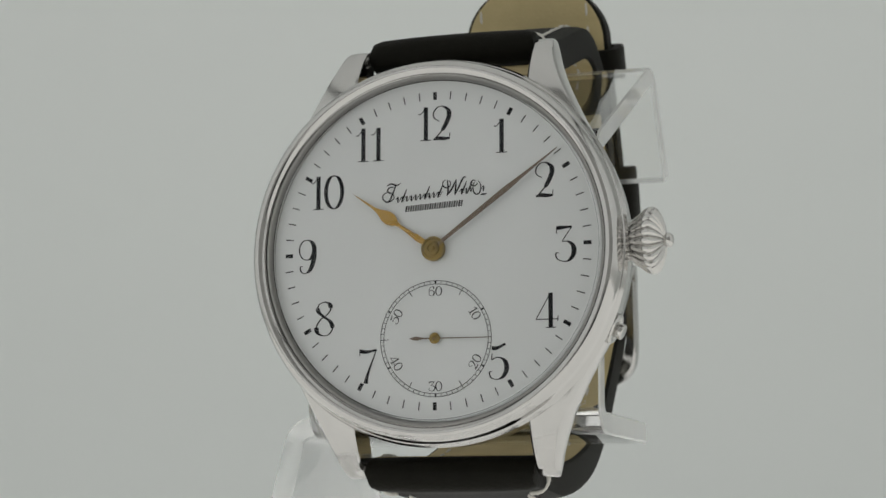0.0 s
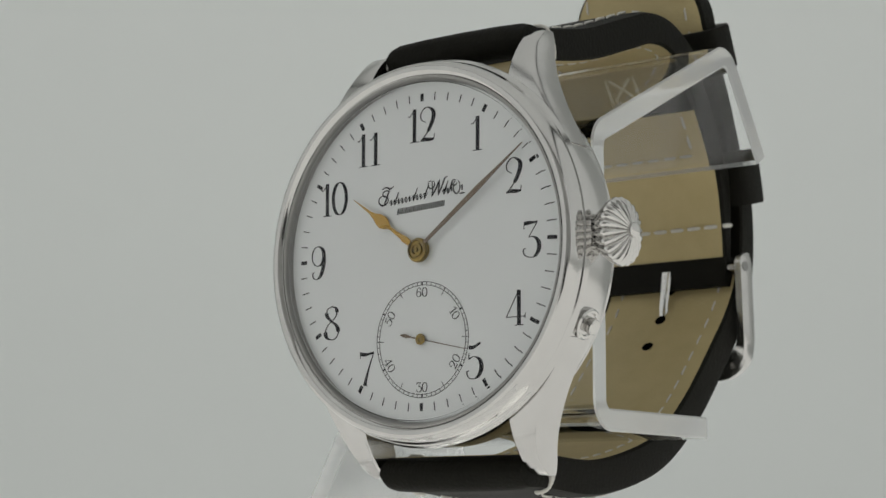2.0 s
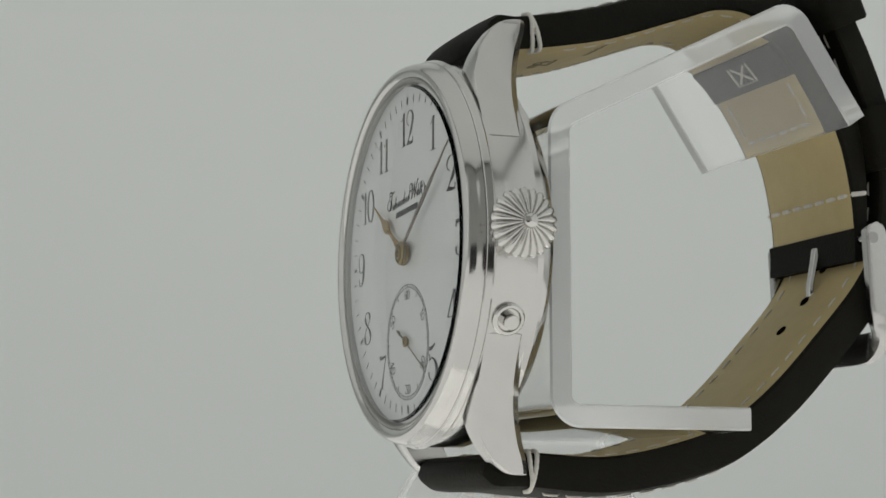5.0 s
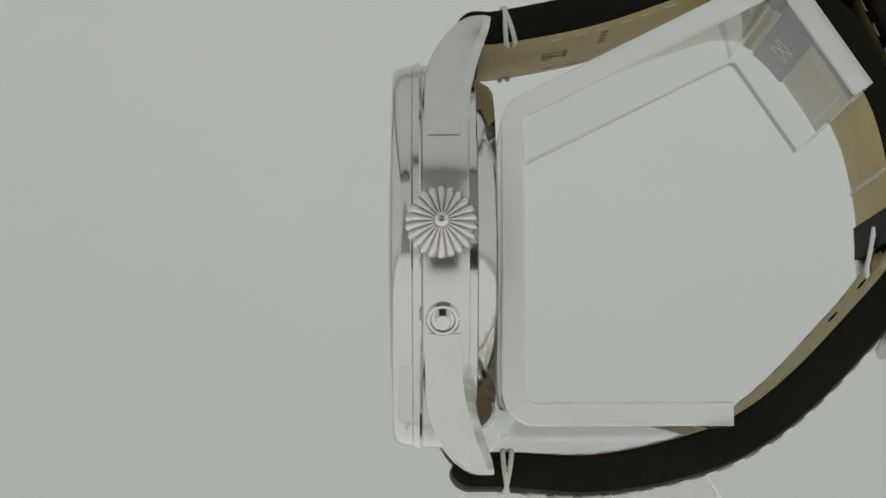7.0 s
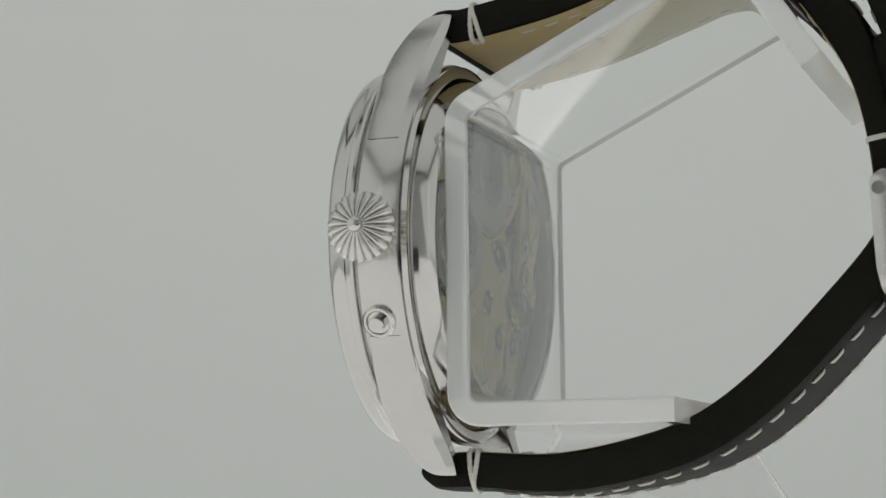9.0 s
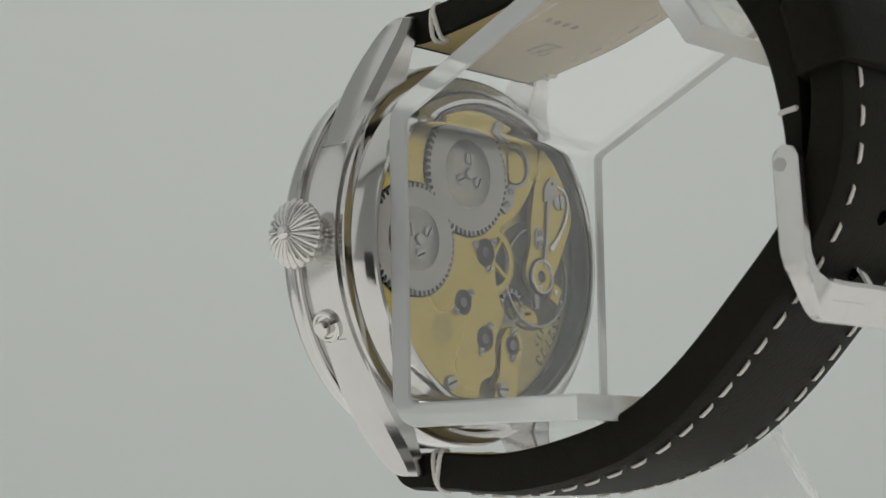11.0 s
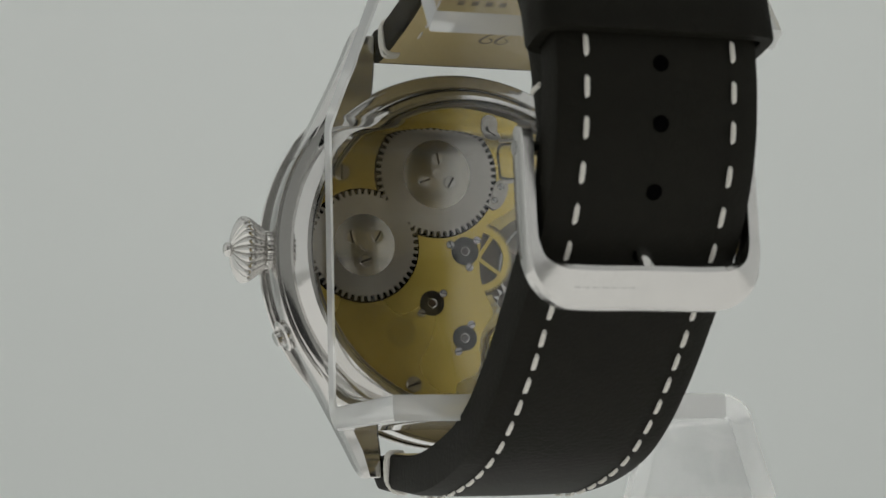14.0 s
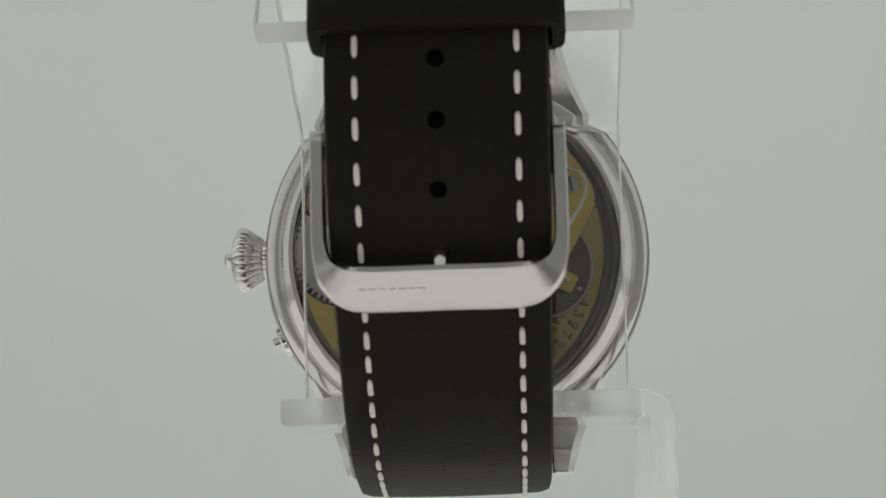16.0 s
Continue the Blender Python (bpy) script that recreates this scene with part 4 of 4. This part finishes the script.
    part("end_cap", lathe([(0.8, top - 0.03), (1.84, top - 0.03), (1.84, top - 0.26), (1.7, top - 0.32), (0.9, top - 0.32), (0.8, top - 0.26)], 48), GILT, ring, "gilt end cap", at=shift(-11.4, -2.4))
    for dx, dy in ((-0.5, 1.28), (0.45, -1.3)):
        part("cap_screw", disc(0.3, top - 0.3, top - 0.4, 16, 0.04), SCREW, ring, at=shift(-11.4 + dx, -2.4 + dy))
    # shade round the ring, put in as a flat dark line
    part("ring_shadow_line", lathe([(2.21, top - 0.004), (2.42, top - 0.004), (2.42, top - 0.02), (2.21, top - 0.02)], 48), DARK, ring, "flat dark line painted as shade round the ring", at=shift(-11.4, -2.4))
    part("endstone", lathe([(0, top - 0.02), (0.79, top - 0.02), (0.7, top - 0.16), (0, top - 0.22)], 24, False), RUBY, mv, at=shift(-11.4, -2.4))
    line = [(q.x, q.y) for q in glide([(-12.2, 7.3), (-12.6, 9.4), (-14.1, 10.6), (-14.9, 9.2), (-14.0, 7.6), (-12.2, 7.3)], 4)][:-1]
    index_steel = part("index_plate", prism(line, top, top - 0.25), STEEL_WHEEL, mv, "small steel index plate", smooth=False)
    part("dot", disc(0.28, top - 0.26, top - 0.24, 12), DARK, index_steel, at=shift(-13.9, 9.7), smooth=False)
    stud = part("stud_plate", prism([(-11.1 + 0.85 * math.cos(a), 2.4 + 1.45 * math.sin(a)) for a in [k * math.pi / 10 for k in range(20)]], top + 0.1, top - 0.2), STEEL_WHEEL, mv, smooth=False)
    for dy in (0.65, -0.65):
        screw(stud, -11.1, 2.4 + dy, top - 0.2, 0.42, 50)
    part("curb", box(0.9, 1.7, 0.4, 0.08), STEEL_WHEEL, mv, at=shift(-10.3, -5.6, top - 0.05, -8))
    foot = part("foot", box(1.9, 2.3, 0.5, 0.1), GILT, mv, at=shift(-14.5, -4.4, top + 0.2, 28))
    part("foot_pin", lathe([(0, top - 0.05), (0.42, top - 0.05), (0.36, top - 0.2), (0, top - 0.24)], 20, False), STEEL, foot, at=shift(-14.4, -4.2))
    part("banking_pin", lathe([(0, -7.7), (0.32, -7.7), (0.32, -8.6), (0.2, -8.75), (0, -8.8)], 16, False), STEEL, mv, at=shift(-16.0, -5.3))
    # the pallet bridge that shines up through the balance
    pallet = part("pallet_bridge", plate(loop_line([(-7.4, -5.6), (-9.3, -6.0), (-11.5, -6.9), (-11.9, -8.2), (-9.6, -8.7), (-7.4, -8.0), (-6.3, -6.8)]), -7.82, -7.92, 0.04), GILT, mv, "small gilt pallet bridge", smooth=False)
    # black strip laid on top as the slot's shade
    part("slot", box(1.3, 0.4, 0.03), HOLE_SHADE, pallet, at=shift(-10.0, -7.1, -7.93, -6), smooth=False)
    part("escape_wheel", toothed_ring(2.3, 1.7, 15, 0.5, -7.95, -8.15), SCREW, mv, "dark escape wheel", smooth=False, at=shift(-6.6, -6.4, 0, 8))
    # another flat disc whose darkness is painted shade, below the train wheel
    part("train_well_shade", disc(4.5, -7.76, -7.83, 48), WELL_SHADE, mv, "flat dark disc painted as shade under the train wheel", at=shift(-2.9, -1.0))
    # balance spring: fine coils round the staff
    bm = bmesh.new()
    coil = [Vector(((1.0 + 0.0085 * k) * math.cos(0.22 * k), (1.0 + 0.0085 * k) * math.sin(0.22 * k))) for k in range(300)]
    ribbon(bm, coil, [0.06] * 300, -8.0, -8.2)
    part("balance_spring", bm, SCREW, mv, "fine coiled balance spring", smooth=False, at=shift(-11.4, -2.4))
    bracket = part("click_bracket", plate(loop_line([(-3.5, 5.4), (-4.1, 6.9), (-4.7, 8.4), (-5.7, 8.8), (-6.2, 8.0), (-5.9, 6.6), (-5.1, 5.3), (-4.2, 4.9)], 3), top - 0.02, top - 0.4, 0.08), STEEL_WHEEL, mv, smooth=False)
    for x, y in ((-4.35, 6.1), (-5.2, 7.8)):
        screw(bracket, x, y, top - 0.4, 0.4, 30)
    bm = bmesh.new()
    ribbon(bm, [Vector((-13.1, 7.4)), Vector((-12.7, 3.6)), Vector((-12.1, -0.2))], [0.6, 0.5, 0.45], top - 0.05, top - 0.3)
    part("regulator_arm", bm, STEEL_WHEEL, mv, smooth=False)
    bm = bmesh.new()
    ribbon(bm, glide([(-14.9, 9.6), (-16.6, 8.9), (-17.2, 7.2), (-16.5, 5.0), (-15.0, 2.8), (-13.4, 1.2)], 5), [0.3] * 14 + [0.3 + 0.035 * k for k in range(12)], top - 0.05, top - 0.25)
    part("regulator_spring", bm, STEEL, mv, smooth=False)
    # setting lever plate at the rim
    bm = prism([(1.0 * math.cos(a), (1.3 if math.sin(a) > 0 else -1.3) + 1.0 * math.sin(a)) for a in [k * math.pi / 8 for k in range(16)]], top + 0.2, top - 0.3)
    lever = part("setting_lever", bm, STEEL_WHEEL, mv, "rounded steel lever plate", smooth=False, at=shift(-4.3, 15.9, 0, -8))
    # dark strip on the lever, painted as the shade of its slot
    part("slot", box(0.35, 2.6, 0.02), DARK, lever, at=shift(-4.3, 15.9, top - 0.31, -25), smooth=False)
    # click and its spring beside the upper wheel
    bm = bmesh.new()
    ribbon(bm, glide([(-5.2, 13.6), (-7.4, 13.6), (-8.9, 12.0), (-8.6, 9.8), (-7.2, 8.7), (-5.6, 8.4)], 5), [0.45] * 26, top - 0.05, top - 0.35)
    part("click_spring", bm, STEEL_WHEEL, mv, smooth=False)
    pad = [(-5.4, 9.2), (-5.3, 12.6), (-6.9, 13.0), (-8.3, 11.8), (-8.2, 9.9), (-6.9, 9.0)]
    # dark sheet under the pad, its rim painted as a groove's shade
    part("click_shade", prism(loop_line([(-6.85 + 1.16 * (x + 6.85), 11.1 + 1.14 * (y - 11.1)) for x, y in pad]), top - 0.004, top - 0.02), DARK, mv, "flat dark sheet painted as shade round the click", smooth=False)
    part("click_pad", plate(loop_line(pad), top, top - 0.12, 0.08), GILT, mv, "raised gilt pad beside the wheel", smooth=False)
    # engraved seal: rings and short bars
    seal = part("engraved_seal", lathe([(1.62, top - 0.002), (1.75, top - 0.002), (1.75, top - 0.02), (1.62, top - 0.02)], 40), GILT_DARK, mv, "round engraved seal", at=shift(7.8, -10.1), smooth=False)
    part("seal_ring", lathe([(1.02, top - 0.002), (1.1, top - 0.002), (1.1, top - 0.02), (1.02, top - 0.02)], 40), GILT_DARK, seal, at=shift(7.8, -10.1), smooth=False)
    bm = bmesh.new()
    for k in range(30):
        a, tall = 2 * math.pi * k / 30, 0.16 if k % 3 else 0.22
        c, q = math.cos(a), math.sin(a)
        ribbon(bm, [Vector(((1.36 - tall) * c, (1.36 - tall) * q)), Vector(((1.36 + tall) * c, (1.36 + tall) * q))], [0.13, 0.13], top - 0.003, top - 0.02)
    for k in range(4):
        ribbon(bm, [Vector((-0.75 + 0.12 * abs(k - 1.5), -0.6 + 0.4 * k)), Vector((0.75 - 0.12 * abs(k - 1.5), -0.6 + 0.4 * k))], [0.17, 0.17], top - 0.003, top - 0.02)
    part("engraved_line", bm, GILT_DARK, seal, "unreadable engraved lettering", at=shift(7.8, -10.1), smooth=False)
    # engraved numbers round the rim of the lower plate
    for text, radius, tall, a0, step in (("432723", 17.75, 1.25, 203.0, 4.7), ("05457", 15.9, 0.95, 208.0, 3.5)):
        for k, c in enumerate(text):
            a = a0 + step * k
            at = shift(radius * math.cos(radians(a)), radius * math.sin(radians(a)), -7.75, a - 90) @ pose(0, 0, 0, 0, 180)
            part("engraved_number", numeral(c, tall, 0.005, 0.03, 0.16, 0.10, 1.1), DARK, mv, at=at, smooth=False)
    part("hole", lathe([(0, -7.76), (0.75, -7.76), (0.75, -7.86), (0.5, -7.9), (0, -7.8)], 24, False), GOLD, mv, at=shift(-8.1, -14.8))


build_movement()


# ---- acrylic stand ----
stand = tagged(new("display_stand"), "clear acrylic display stand with bent holder and slanted leg", "stand")


def bent_sheet(corners, thick, x0, x1, radius=2.5, seg=8):
    """A flat sheet bent along a line of (z, y) corners."""
    pts = [Vector(c) for c in corners]
    line = [pts[0]]
    for a, b, c in zip(pts, pts[1:], pts[2:]):
        u, v = (a - b).normalized(), (c - b).normalized()
        ang = u.angle(v)
        cut = radius / math.tan(ang / 2)
        p0, p1 = b + u * cut, b + v * cut
        mid = b + (u + v).normalized() * (radius / math.sin(ang / 2))
        s, e = p0 - mid, p1 - mid
        for k in range(seg + 1):
            w = s.lerp(e, k / seg).normalized() * radius
            line.append(mid + w)
    line.append(pts[-1])
    n = len(line)
    up, dn = [], []
    for i, q in enumerate(line):
        d = (line[min(i + 1, n - 1)] - line[max(i - 1, 0)]).normalized()
        s = Vector((-d.y, d.x)) * thick / 2
        up.append(q + s)
        dn.append(q - s)
    loop = up + dn[::-1]
    bm = bmesh.new()
    m = len(loop)
    e = 0.22
    mean = lambda i: line[i] if i < n else line[m - 1 - i]
    rows = []
    for x, f in ((x0, 0.82), (x0 + e, 1.0), (x1 - e, 1.0), (x1, 0.82)):
        rows.append([bm.verts.new((x, (mean(i) + (q - mean(i)) * f).y, (mean(i) + (q - mean(i)) * f).x)) for i, q in enumerate(loop)])
    for a, b in zip(rows, rows[1:]):
        for i in range(m):
            bm.faces.new((a[i], a[(i + 1) % m], b[(i + 1) % m], b[i]))
    for r in (rows[0], rows[-1]):
        for i in range(n - 1):
            bm.faces.new((r[i], r[i + 1], r[m - 2 - i], r[m - 1 - i]))
    return bm


def build_stand():
    lean = UPRIGHT.inverted() @ TILT @ UPRIGHT
    holder = part("holder", bent_sheet([(-53.3, 17.2), (-44.4, 30.6), (-12.2, 14.6), (-12.2, -20.5), (-37.2, -20.5)], 2.8, -20.8, 17.7), ACRYLIC, stand, "bent clear acrylic holder", at=lean)
    bm = bmesh.new()
    rows = []
    # the leg bends down out of the shelf's side edge and flares towards the base: x, y, lean of the section, z from, z to, thickness
    bend = [(-20.82 - 2.1 * math.sin(radians(q)), -22.6 + 2.1 * math.cos(radians(q)), q, -13.0 + 1.6 * q / 90, -36.2 - 0.8 * q / 90, 2.8) for q in range(0, 91, 10)]
    for x, y, q, z0, z1, t in bend + [(-21.6, -62.0, 90, 14.0, -62.0, 2.8)]:
        ux, uy = math.sin(radians(q)) * t / 2, -math.cos(radians(q)) * t / 2
        rows.append([bm.verts.new((x + f * ux, y + f * uy, z)) for f, z in ((-1, z0 - 0.2), (-0.8, z0), (0.8, z0), (1, z0 - 0.2), (1, z1 + 0.2), (0.8, z1), (-0.8, z1), (-1, z1 + 0.2))])
    for a, b in zip(rows, rows[1:]):
        for k in range(8):
            bm.faces.new((a[k], a[(k + 1) % 8], b[(k + 1) % 8], b[k]))
    bm.faces.new(rows[0])
    bm.faces.new(rows[-1][::-1])
    leg = part("leg", bm, ACRYLIC_THIN, stand, "flaring clear acrylic leg", at=lean)
    base = part("base", box(56, 3.0, 110, 0.4), ACRYLIC_THIN, stand, "flat clear acrylic base", at=pose(0, -64.2, -26))
    # the sawn faces get white that stands in for light piped through the sheet
    for ob, flat in ((holder, 0), (leg, 2), (base, 1)):
        ob.visible_shadow = False
        ob.data.materials.append(ACRYLIC_EDGE if flat == 0 else ACRYLIC_SAWN_PALE)
        for f in ob.data.polygons:
            ends = flat == 0 and (f.center.z < -36 * MM and f.normal.z < -0.9 and f.center.y < 0 or f.center.z < -51 * MM and f.normal.y < -0.7)
            if ends or flat == 0 and abs(f.normal.x) > 0.3 or flat == 2 and abs(f.normal.z) > 0.6:
                f.material_index = 1


build_stand()
# the turntable shares the floor's added glow
turntable = tagged(part("turntable", disc(95, -75.9, -65.7, 96, 1.0), GLOW, None, "round white turntable under the stand, with added glow"), category="turntable")


# ---- what moves ----
def motions():
    steps = [0.5 * k for k in range(33)]
    walk(watch, [(t, watch_at(t)) for t in steps])
    walk(stand, [(t, stand_at(t)) for t in steps])
    walk(turntable, [(t, turn_at(t)) for t in steps])
    walk(SECONDS, [(t, pose(SUB_C[0] * MM, SUB_C[1] * MM, 0, 0, 0, -90.5 - 6.0 * t)) for t in steps])
    walk(MINUTE, [(t, pose(0, 0, 0, 0, 0, -53.6 - 0.1 * t)) for t in steps])
    walk(HOUR, [(t, pose(0, 0, 0, 0, 0, -304.9 - 0.0083 * t)) for t in steps])


motions()
